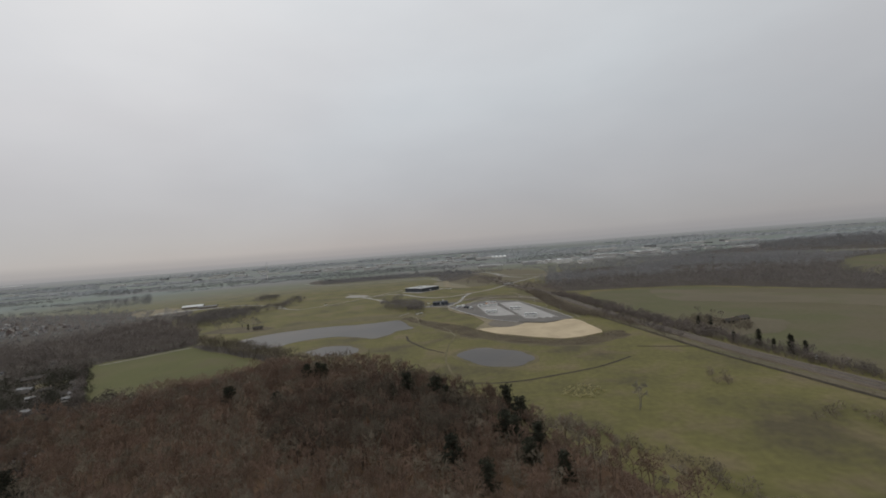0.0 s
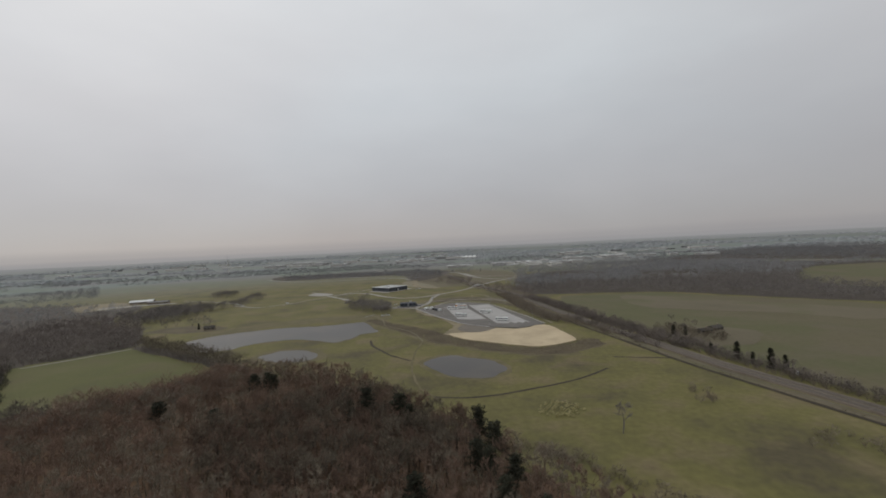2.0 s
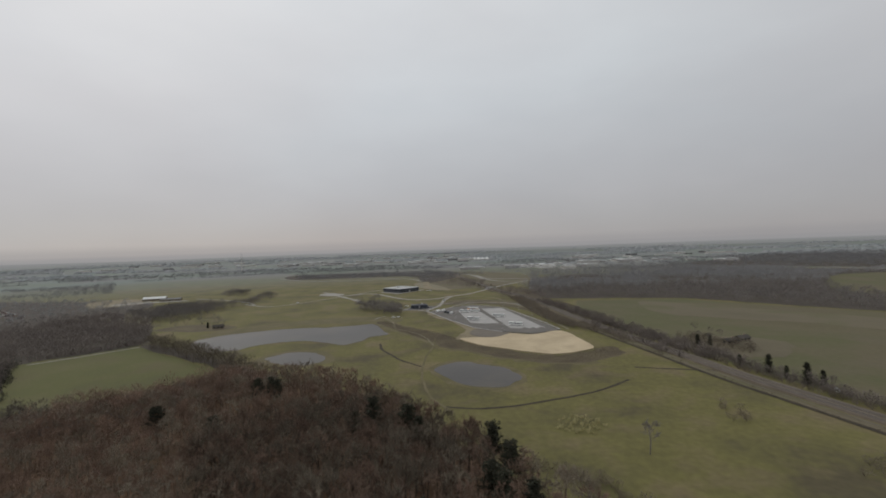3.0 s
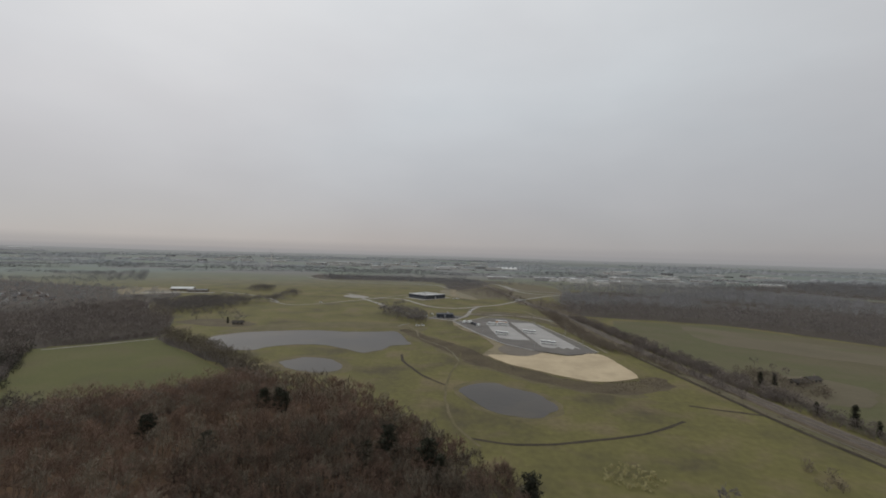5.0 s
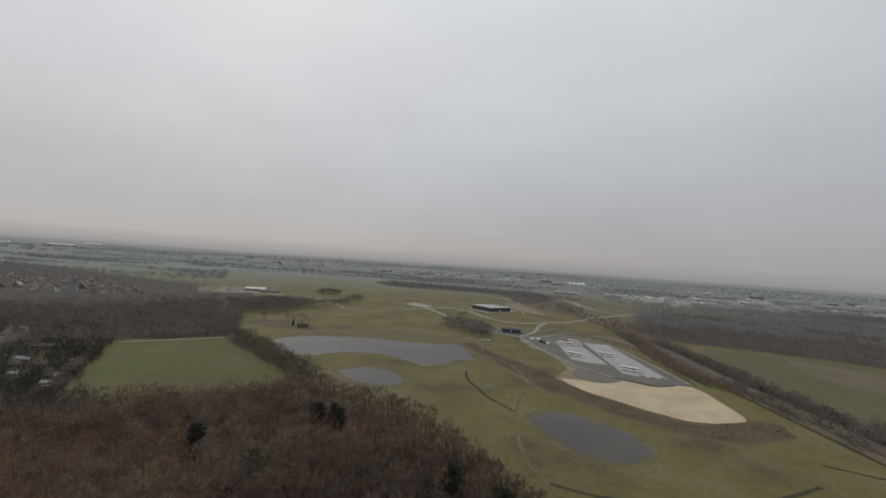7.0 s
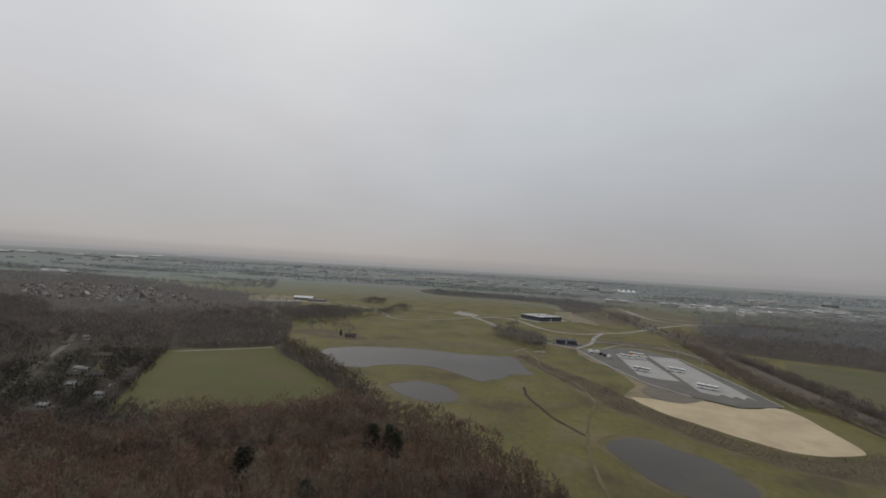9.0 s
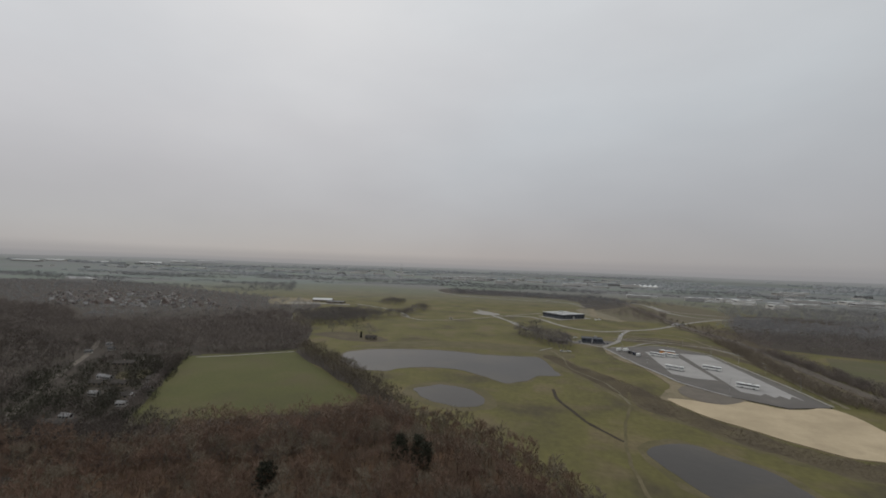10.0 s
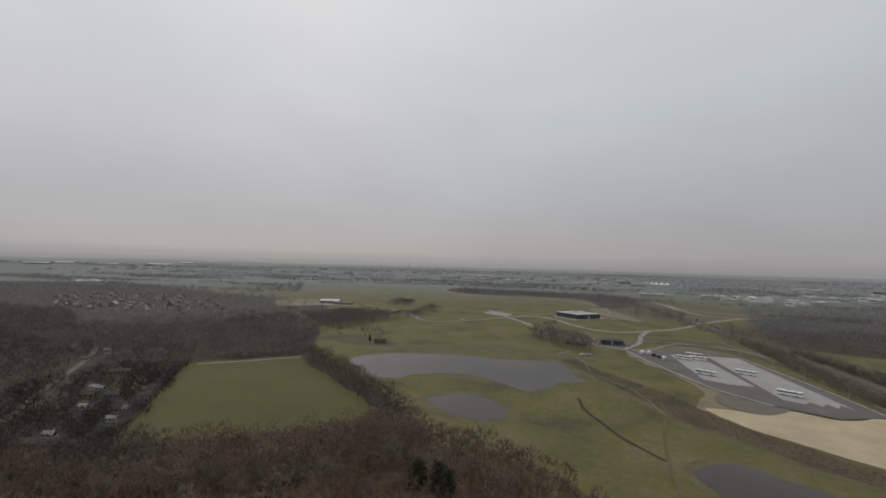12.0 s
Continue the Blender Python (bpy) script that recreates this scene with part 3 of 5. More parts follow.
POND_BIG = [(-226, 402), (-214, 424), (-190, 440), (-160, 450), (-130, 451), (-108, 455), (-86, 463), (-77, 448), (-68, 424), (-62, 409), (-74, 402), (-82, 380), (-91, 371), (-107, 381), (-128, 391), (-147, 388), (-163, 378), (-171, 363), (-194, 360), (-215, 378)]
POND_SMALL = [(-134, 330), (-132, 342), (-120, 351), (-105, 347), (-94, 333), (-92, 322), (-103, 314), (-118, 317)]
POND_NEAR = [(-16, 296), (-8, 308), (0, 312), (13, 305), (27, 293), (32, 280), (30, 269), (22, 261), (11, 260), (-4, 271)]
RAILWAY = [(210, 60), (190, 120), (171, 178), (157, 231), (147, 271), (137, 328), (124, 400), (110, 500), (100, 610), (84, 690), (62, 770), (38, 908), (10, 1079), (-25, 1382)]
RAIL_LINE = smooth_loop(RAILWAY, 6, 0, False)

sheet("field_1", smooth_loop(FIELD, 5, 1.5, seed=1), 0.145, M_FIELD, "smooth green winter-sown field enclosed by bare trees", "field", 0.14)
sheet("field_2", [(150, 600), (270, 585), (341, 500), (392, 446), (430, 330), (300, 150), (215, 110), (196, 180), (172, 232), (160, 275), (150, 330), (139, 400), (127, 512)], 0.04, M_PASTURE,
      "dull green pasture beside the railway", "field", 0.04)
sheet("field_3", smooth_loop([(225, 575), (290, 500), (345, 440), (390, 380), (330, 360), (284, 412), (238, 440), (200, 490)], 5, 8, seed=2), 0.09, M_FALLOW, "brownish fallow field strip in the pasture", "field", 0.05)
sheet("field_4", smooth_loop([(500, 466), (700, 436), (1250, 500), (1150, 900), (900, 905), (700, 866), (536, 706), (500, 630)], 4, 6, seed=7), 0.04, M_PASTURE, "dull green pasture beyond the wood", "field", 0.04)
EDGE = [(-262, 196), (-240, 206), (-212, 224), (-164, 262), (-143, 288), (-118, 286), (-104, 272), (-130, 236), (-160, 214), (-186, 194), (-214, 182), (-240, 178)]
sheet("wood_edge", smooth_loop(EDGE, 4, 3, seed=103), 0.10, M_LITTER, "brown leaf litter at the edge of the wood", "forest floor")
sheet("forest_floor", smooth_loop(WOOD, 4, 4, seed=3), 0.06, M_LITTER, "brown leaf litter under the bare wood", "forest floor", 0.05)
for i, outline in enumerate(([(-306, 346), (-266, 393), (-285, 430), (-330, 495), (-352, 505), (-425, 548), (-442, 500), (-448, 437), (-480, 402), (-524, 380), (-640, 440), (-760, 430), (-900, 420), (-800, 300), (-620, 335), (-420, 300), (-360, 330)],
                             [(-235, 205), (-214, 228), (-304, 336), (-350, 345), (-420, 310), (-620, 335), (-560, 200), (-300, 100), (-180, 60), (-110, 70), (-170, 160), (-212, 182)],
                             [(114, 660), (146, 620), (270, 594), (345, 512), (395, 455), (480, 400), (700, 440), (560, 470), (500, 560), (505, 625), (540, 700), (700, 860), (900, 900), (620, 1180), (420, 1090), (200, 1040), (130, 860)],
                             [(-430, 1195), (-140, 1205), (-75, 980), (-40, 1000), (0, 1130), (-20, 1330), (-300, 1420), (-520, 1420)],
                             [(-262, 394), (-240, 386), (-190, 350), (-150, 322), (-118, 290), (-138, 284), (-150, 305), (-200, 340), (-256, 380)])):
    sheet(f"forest_floor_{i + 2}", smooth_loop(outline, 4, 4, seed=80 + i), 0.07 + 0.012 * i, M_WOODFLOOR, "dull brown floor of a bare wood", "forest floor")
sheet("town_ground", smooth_loop([(-430, 556), (-470, 700), (-560, 760), (-760, 800), (-1250, 900), (-1500, 700), (-900, 396), (-760, 404), (-640, 408), (-524, 366), (-470, 400), (-440, 440), (-436, 500)], 4, 6, seed=86), 0.03, M_WOODFLOOR,
      "dull brown gardens and rough ground round the town", "ground")
sheet("sand_area", smooth_loop(SAND, 5, 1.2, seed=4), 0.45, M_SAND, "pale beige bare sand beside the parking lot", "sand", 0.45)
sheet("sandy_verge", smooth_loop(SAND_VERGE, 5, 2.0, seed=6), 0.30, M_SANDY, "half-overgrown sandy verge along the parking lot", "verge", 0.3)
sheet("gravel_patch", smooth_loop(GRAVEL, 5, 1.5, seed=5), 0.52, M_GRAVEL, "grey gravel patch on the sand", "gravel", 0.05)
lot = sheet("parking_lot", LOT, 0.60, M_ASPHALT, "dark asphalt parking lot with a low edge", "parking lot", 0.6)
sheet("paving_1", PANEL_W, 0.66, M_PAVING, "light grey concrete paving of the bus bays", "paving", 0.06)
sheet("paving_2", PANEL_E, 0.66, M_PAVING, "light grey concrete paving of the bus bays", "paving", 0.06)


def grown(outline, d):
    """The outline moved outwards by d."""
    cx, cy = sum(p[0] for p in outline) / len(outline), sum(p[1] for p in outline) / len(outline)
    return [(x + (x - cx) / math.hypot(x - cx, y - cy) * d, y + (y - cy) / math.hypot(x - cx, y - cy) * d) for x, y in outline]


for i, (outline, label) in enumerate(((POND_BIG, "large shallow grey pond in the meadow"), (POND_SMALL, "small round grey pond in the meadow"), (POND_NEAR, "oval grey pond with a muddy margin"))):
    sheet(f"bank_{i + 1}", smooth_loop(grown(outline, (2.2, 6.5, 4.0)[i]), 7, 2.0, seed=10 + i), 0.03, M_BANK, "brownish muddy grass margin of a pond", "bank")
    sheet(f"water_{i + 1}", smooth_loop(outline, 7, 2.0, seed=20 + i), 0.08, M_WATER, label, "pond", 0.05)

ribbon("shore_1", smooth_loop([(-229, 405), (-216, 427), (-191, 443), (-160, 453), (-130, 454), (-108, 458), (-86, 466)], 6, 0.8, False, seed=29), 1.6, 0.115, M_TRACK, "pale trodden shore along the pond", "bank", 0, None, 0.5)
sheet("field_5", smooth_loop([(-84, 1010), (-12, 1060), (4, 890), (-36, 872), (-64, 850)], 5, 3, seed=196), 0.05, M_FALLOW, "brown bare plot behind the hall", "field")
ribbon("dirt_strip", smooth_loop([(-69, 985), (-60, 880), (-46, 826), (-12, 796)], 6, 1.0, False, seed=197), 13.0, 0.13, M_SANDY, "pale bare earth beside the hall", "yard", 0, None, 0.4)

sheet("rough_land", smooth_loop([(-62, 840), (30, 806), (108, 900), (168, 1000), (160, 1130), (60, 1320), (-60, 1330), (-92, 1100)], 5, 6, seed=200), 0.03, M_FALLOW, "brown rough land along the far railway", "ground")

sheet("rough_patch", smooth_loop([(-236, 424), (-200, 446), (-165, 466), (-120, 474), (-84, 480), (-66, 466), (-58, 492), (-90, 512), (-150, 506), (-215, 468)], 5, 5, seed=201), 0.02, M_BANK, "brownish rough grass behind the pond", "verge")

# Tracks, roads, ditches
for i, (line, width, mat, label) in enumerate((
        ([(-20, 388), (-20, 361), (-23, 330), (-24, 298), (-21, 273), (-15, 246), (-4, 226)], 1.4, M_BANK, "narrow trodden path through the meadow"),
        ([(-20, 361), (-32, 400), (-58, 436), (-66, 470), (-80, 500)], 1.1, M_TRACK, "narrow trodden path past the pond"),
        ([(-181, 728), (-142, 655), (-121, 627), (-89, 583), (-60, 560), (-38, 543)], 3.0, M_ROAD, "pale paved lane between the buildings"),
        ([(-184, 745), (-150, 763), (-125, 742), (-93, 690), (-66, 662), (-36, 662), (-10, 690), (20, 725), (56, 795), (93, 867), (137, 927), (220, 1010)], 6.0, M_ROAD, "pale two-lane country road"),
        ([(-38, 543), (-24, 590), (-20, 643), (-10, 690)], 4.5, M_ROAD, "pale access road to the parking lot"),
        ([(-311, 666), (-264, 630), (-230, 655), (-196, 715), (-170, 770), (-137, 830)], 3.0, M_ROAD, "pale farm road across the meadow"),
        ([(-20, 643), (14, 626), (42, 616), (63, 590), (80, 530), (86, 470), (92, 410)], 2.6, M_TRACK, "bare earth track along the parking lot"),
        ([(-240, 1320), (-104, 1261), (-29, 1241), (28, 1194), (62, 1011), (94, 942), (137, 927)], 7.0, M_ROAD, "pale main road beyond the meadow"),
        ([(-518, 1433), (-300, 1245), (-132, 1110), (-80, 1010)], 5.0, M_ROAD, "pale road along the far wood"),
        ([(-28, 601), (8, 611), (40, 602), (62, 594), (80, 560)], 3.0, M_ROAD, "pale service road behind the lot"),
        ([(-240, 814), (-205, 760), (-182, 722), (-160, 692), (-141, 664)], 5.0, M_ROAD, "pale paved lane towards the hall"),
        ([(-445, 765), (-380, 735), (-320, 690), (-290, 650)], 4.0, M_ROAD, "pale farm lane across the meadow"),
        ([(-36, 536), (-23, 504), (-11, 475), (2, 449), (15, 424), (36, 404)], 1.8, M_PAVING, "pale kerb line along the lot"),
        ([(85, 408), (80, 433), (74, 462), (54, 541), (47, 558), (20, 582), (2, 577)], 1.3, M_PAVING, "pale kerb line along the lot"),
        ([(-10, 610), (40, 600), (78, 560), (96, 500)], 2.2, M_TRACK, "bare earth track on the verge"),
        ([(-12, 662), (23, 677), (50, 654), (60, 612), (78, 590)], 2.6, M_TRACK, "pale lane in the grass bank"),
        ([(-22, 604), (-10, 618), (14, 629), (42, 614), (54, 590)], 2.2, M_TRACK, "pale lane in the grass bank"),
        ([(-31, 546), (-14, 560), (4, 594), (20, 603)], 2.6, M_ROAD, "pale drive into the parking lot"),
        ([(68, 720), (76, 668), (82, 630)], 2.4, M_TRACK, "pale track beside the far bank"),
        ([(47, 1151), (67, 1039), (112, 1007), (156, 987)], 6.0, M_ROAD, "pale road towards the overpass"),
        ([(-502, 1266), (-374, 1130), (-259, 1100), (-152, 1101), (-60, 1080)], 5.0, M_ROAD, "pale road before the far wood"),
        ([(-89, 492), (-86, 500), (-80, 512)], 1.6, M_ROAD, "short pale path by the pond"),
        ([(-420, 338), (-380, 308), (-356, 287), (-333, 266), (-310, 245), (-281, 221), (-255, 200), (-225, 176), (-180, 136), (-130, 95)], 3.4, M_GRAVEL, "village street between bare trees"))):
    ribbon(f"road_{i + 1}", smooth_loop(line, 6, 0.8, False, seed=30 + i), width, (0.70 if "kerb" in label else 0.12 + 0.012 * i), mat, label, "road" if width > 2.5 else "path", 0, None, 0.3)
for i, line in enumerate(([(-62, 372), (-57, 352), (-48, 335), (-38, 318), (-24, 303)], [(-8, 233), (6, 230), (22, 232), (44, 240), (66, 250), (88, 267)], [(100, 290), (125, 283), (140, 280)])):
    ribbon(f"ditch_{i + 1}", smooth_loop(line, 8, 0.5, False, seed=50 + i), 1.9, 0.06, M_DITCH, "dark narrow ditch in the meadow", "ditch", 0, None, 0.4)
SCRUB_BAND = [(-84, 470), (-74, 478), (-54, 446), (-34, 426), (-12, 398), (0, 377), (16, 353), (33, 340), (47, 329), (61, 322), (74, 324), (90, 335), (98, 344), (108, 338), (104, 320), (84, 307), (60, 302), (34, 315), (10, 335), (-14, 358), (-34, 390), (-60, 432)]
ribbon("rough_margin", smooth_loop([(-82, 474), (-58, 440), (-36, 408), (-14, 378), (6, 352), (24, 333), (42, 319), (62, 311), (80, 312)], 6, 2.0, False, seed=61), 24.0, 0.035, M_BANK, "brownish grass beside the rough strip", "verge", 0, None, 0.5)
sheet("rough_strip", smooth_loop(SCRUB_BAND, 5, 5.0, seed=60), 0.05, M_ROUGH, "brown rough grass strip below the sand", "verge")


def build_railway():
    ribbon("railway_bed", RAIL_LINE, 9.6, 0.8, M_BALLAST, "grey-brown ballast bed of a double-track railway", "railway", 0.8)
    for i, side in enumerate((-2.28, 2.28)):
        ribbon(f"track_bed_{i + 1}", [(x + side, y) for x, y in RAIL_LINE], 2.9, 0.815, M_OILED, "dark oily ballast under a railway track", "railway", 0, None, 0.15)
    thing = tagged(new("railway_track"), "worn steel rails of a double-track railway on ballast", "railway track")
    for side in (-3.0, -1.56, 1.56, 3.0):
        line = []
        for i, (x, y) in enumerate(RAIL_LINE):
            (ax, ay), (bx, by) = RAIL_LINE[max(i - 1, 0)], RAIL_LINE[min(i + 1, len(RAIL_LINE) - 1)]
            d = math.hypot(bx - ax, by - ay)
            line.append((x - (by - ay) / d * side, y + (bx - ax) / d * side))
        ribbon("rail", line, 0.16, 1.0, M_RAIL, "", "", 0.15, thing)
    bm = bmesh.new()
    for (x0, y0), (x1, y1) in zip(RAIL_LINE, RAIL_LINE[1:]):
        d = math.hypot(x1 - x0, y1 - y0)
        for k in range(int(d / 1.2)):
            for side in (-2.28, 2.28):
                t = k * 1.2 / d
                m = Matrix.Translation((x0 + (x1 - x0) * t - (y1 - y0) / d * side, y0 + (y1 - y0) * t + (x1 - x0) / d * side, 0.83)) @ Matrix.Rotation(math.atan2(y1 - y0, x1 - x0), 4, "Z")
                vs = [bm.verts.new(m @ Vector(c)) for c in ((-0.15, -1.3, 0), (0.15, -1.3, 0), (0.15, 1.3, 0), (-0.15, 1.3, 0))]
                bm.faces.new(vs)
    sl = new("sleeper_row", done(bm, "sleeper_row", M_BROWNROOF))
    sl.parent = thing
    tagged(sl, "weathered sleepers", "", "", "stuff")
    service = [(x - 10.5, y - 2.0) for x, y in RAIL_LINE]
    ribbon("verge_1", service, 4.0, 0.10, M_FALLOW, "brown rough verge along the railway", "verge", 0, None, 0.4)
    ribbon("path_1", [(x + 3.2, y) for x, y in service], 1.3, 0.16, M_CESS, "pale maintenance path along the railway", "path", 0, None, 0.3)
    ribbon("ditch_5", [(x - 3.0, y) for x, y in service], 2.6, 0.15, M_DITCH, "dark ditch along the railway", "ditch", 0, None, 0.5)


build_railway()


# ---------------------------------------------------------------- buildings
def wheel(parent, x, y, r, w=0.28):
    bm = bmesh.new()
    rod(bm, (x, y - w / 2, r), (x, y + w / 2, r), r, r, 12)
    t = part("wheel", bm, M_TYRE, parent)
    bm = bmesh.new()
    rod(bm, (x, y - w / 2 - 0.015, r), (x, y + w / 2 + 0.015, r), r * 0.55, r * 0.55, 10)
    part("rim", bm, M_STEEL, t)


def bus(label, paint, length=12.0):
    ob = new("bus")
    h, w = length / 2, 1.27
    part("body", boxed(-h, -w, 0.30, h, w, 1.72, bevel=0.12), paint, ob)
    part("roof", boxed(-h + 0.04, -w + 0.02, 2.48, h - 0.04, w - 0.02, 2.98, bevel=0.16), paint, ob)
    n = 7
    for k in range(n + 1):
        x = -h + 0.12 + (length - 0.24) * k / n
        for s in (-1, 1):
            part("pillar", boxed(x - 0.07, s * w - 0.03 - 0.03 * s, 1.67, x + 0.07, s * w + 0.03 - 0.03 * s, 2.54), paint, ob)
    for s in (-1, 1):
        for k in range(n):
            x = -h + 0.2 + (length - 0.4) * k / n
            part("window", boxed(x, s * (w - 0.07) - 0.02, 1.70, x + (length - 0.4) / n - 0.04, s * (w - 0.07) + 0.02, 2.52), M_GLASS, ob)
    part("windscreen", boxed(h - 0.10, -w + 0.1, 1.1, h - 0.02, w - 0.1, 2.54, bevel=0.02), M_GLASS, ob)
    part("rear_window", boxed(-h + 0.02, -w + 0.15, 1.75, -h + 0.10, w - 0.15, 2.5, bevel=0.02), M_GLASS, ob)
    part("skirt", boxed(-h + 0.1, -w + 0.06, 0.22, h - 0.1, w - 0.06, 0.42), M_TRIM, ob)
    for x in (-1.2, 2.2):
        part("roof_hatch", boxed(x, -0.5, 2.95, x + 1.0, 0.5, 3.06, bevel=0.04), M_TRIM, ob)
    part("air_unit", boxed(-h + 1.2, -0.8, 2.93, -h + 3.0, 0.8, 3.18, bevel=0.08), paint, ob)
    for x in (-h + 3.2, h - 2.6):
        for s in (-1, 1):
            wheel(ob, x, s * (w - 0.12), 0.48)
    return tagged(ob, label, "bus", "buses in the parking lot")


LOT_Z = 0.66
plain = bus("white city bus with dark windows on concrete paving", M_WHITE, 12.0)
plain.matrix_world = pose(50.5, 432, LOT_Z, 0, 0, -21)
BUS_ROWS = [(40, 482, LOT_Z, -23), (13.7, 468, LOT_Z, -22), (6.5, 520, LOT_Z, -25), (17, 523, LOT_Z, -25)]
for x, y, z, a in BUS_ROWS:
    copy_thing(plain, pose(x, y, z, 0, 0, a))
orange = bus("white and orange bus parked beside others on paving", M_ORANGE, 12.0)
orange.matrix_world = pose(15.8, 537.0, LOT_Z, 0, 0, -20)
for c in orange.children:
    if c.name.startswith(("roof", "air")) and not c.name.startswith("roof_hatch"):
        c.data.materials[0] = M_WHITE


def van(label, paint, length=6.0):
    ob = new("van")
    h = length / 2
    bm = bmesh.new()
    outline = [(-h, 0.35), (h - 0.1, 0.35), (h, 0.75), (h - 0.15, 1.15), (h - 1.0, 1.3), (h - 1.75, 2.25), (h - 2.1, 2.45), (-h + 0.1, 2.45), (-h, 2.3)]
    rows = [[bm.verts.new((x, s * (0.98 if z < 1.4 else 0.88), z)) for x, z in outline] for s in (-1, 1)]
    bm.faces.new(rows[0])
    bm.faces.new(rows[1][::-1])
    for i in range(len(outline)):
        j = (i + 1) % len(outline)
        bm.faces.new((rows[0][i], rows[0][j], rows[1][j], rows[1][i]))
    part("body", bm, paint, ob)
    bm = bmesh.new()
    vs = [bm.verts.new(p) for p in ((h - 1.02, -0.82, 1.36), (h - 1.02, 0.82, 1.36), (h - 1.70, 0.78, 2.22), (h - 1.70, -0.78, 2.22))]
    f = bm.faces.new(vs)
    bmesh.ops.solidify(bm, geom=[f], thickness=-0.03)
    part("windscreen", bm, M_GLASS, ob)
    for s in (-1, 1):
        part("side_window", boxed(h - 2.6, s * 0.93 - 0.02, 1.45, h - 1.75, s * 0.93 + 0.02, 2.1), M_GLASS, ob)
        part("headlight", boxed(h - 0.12, s * 0.7 - 0.15, 0.8, h - 0.02, s * 0.7 + 0.15, 1.0), M_PLASTER, ob)
        for x in (-h + 1.1, h - 1.0):
            wheel(ob, x, s * 0.88, 0.34, 0.22)
    part("bumper", boxed(h - 0.08, -0.9, 0.35, h + 0.05, 0.9, 0.6, bevel=0.03), M_TRIM, ob)
    return tagged(ob, label, "van", "vans at the lot's edge")


white_van = van("white delivery van parked on asphalt", M_WHITE, 7.6)
white_van.matrix_world = pose(-18, 532, 0.60, 0, 0, 62)
for x, y, a in ((-8.5, 512, 72), (-23.5, 530, 62)):
    copy_thing(white_van, pose(x, y, 0.60, 0, 0, a))
def lamp_post():
    ob = new("street_lamp")
    bm = bmesh.new()
    rod(bm, (0, 0, 0), (0, 0, 7.8), 0.10, 0.06, 8)
    part("pole", bm, M_STEEL, ob)
    bm = bmesh.new()
    rod(bm, (0, 0, 7.7), (1.2, 0, 8.0), 0.05, 0.04, 6)
    part("arm", bm, M_STEEL, ob)
    part("lantern", boxed(0.9, -0.16, 7.9, 1.7, 0.16, 8.06, bevel=0.03), M_PLASTER, ob)
    return tagged(ob, "grey steel lamp post at the parking lot's edge", "lamp post", "lamp posts of the lot")


post = lamp_post()
post.matrix_world = pose(80.5, 440, 0.6, 0, 0, 180)
for x, y, a in ((74, 485, 190), (66, 522, 200), (52, 553, 220), (33, 578, 250), (-22, 512, 30), (-4, 480, 30), (14, 448, 40), (37, 414, 40)):
    copy_thing(post, pose(x, y, 0.6, 0, 0, a))
dark_van = van("dark van parked on asphalt", M_CARPAINT, 5.2)
dark_van.matrix_world = pose(-14.8, 522, 0.60, 0, 0, 68)


def car(label, paint):
    ob = new("car")
    part("body", boxed(-2.1, -0.86, 0.28, 2.1, 0.86, 0.86, bevel=0.14), paint, ob)
    bm = boxed(-1.5, -0.74, 0.8, 1.0, 0.74, 1.42)
    for v in bm.verts:
        if v.co.z > 1.2:
            v.co.x *= 0.72
            v.co.y *= 0.86
    part("glasshouse", bm, M_GLASS, ob)
    part("roof", boxed(-1.05, -0.62, 1.38, 0.70, 0.62, 1.46, bevel=0.03), paint, ob)
    for x in (-1.3, 1.3):
        for s in (-1, 1):
            wheel(ob, x, s * 0.78, 0.31, 0.2)
    return tagged(ob, label, "car", "cars by the low building")


dark_car = car("dark blue car parked beside the low building", M_CARPAINT)
dark_car.matrix_world = pose(-38, 572, 0.02, 0, 0, 20)
rc = random.Random(5)
for k in range(9):
    copy_thing(dark_car, pose(-60 + 3.3 * k + rc.uniform(-0.4, 0.4), 560.5 + 0.6 * k + rc.uniform(-0.3, 0.3), 0.02, 0, 0, 98 + rc.uniform(-3, 3)))
white_car = car("white car parked in the open", M_WHITE)
copy_thing(dark_van, pose(-11.5, 517, 0.60, 0, 0, 70))
white_car.matrix_world = pose(-70, 500, 0.02, 0, 0, 10)
for x, y, a in ((-65, 502, 12), (-71, 572, 60), (-66, 588, 10), (-52, 786, 20), (-47, 790, 25), (-234, 666, 5), (173, 241, 60), (-47, 592, 80), (-20, 640, 50)):
    copy_thing(white_car, pose(x, y, 0.15, 0, 0, a))


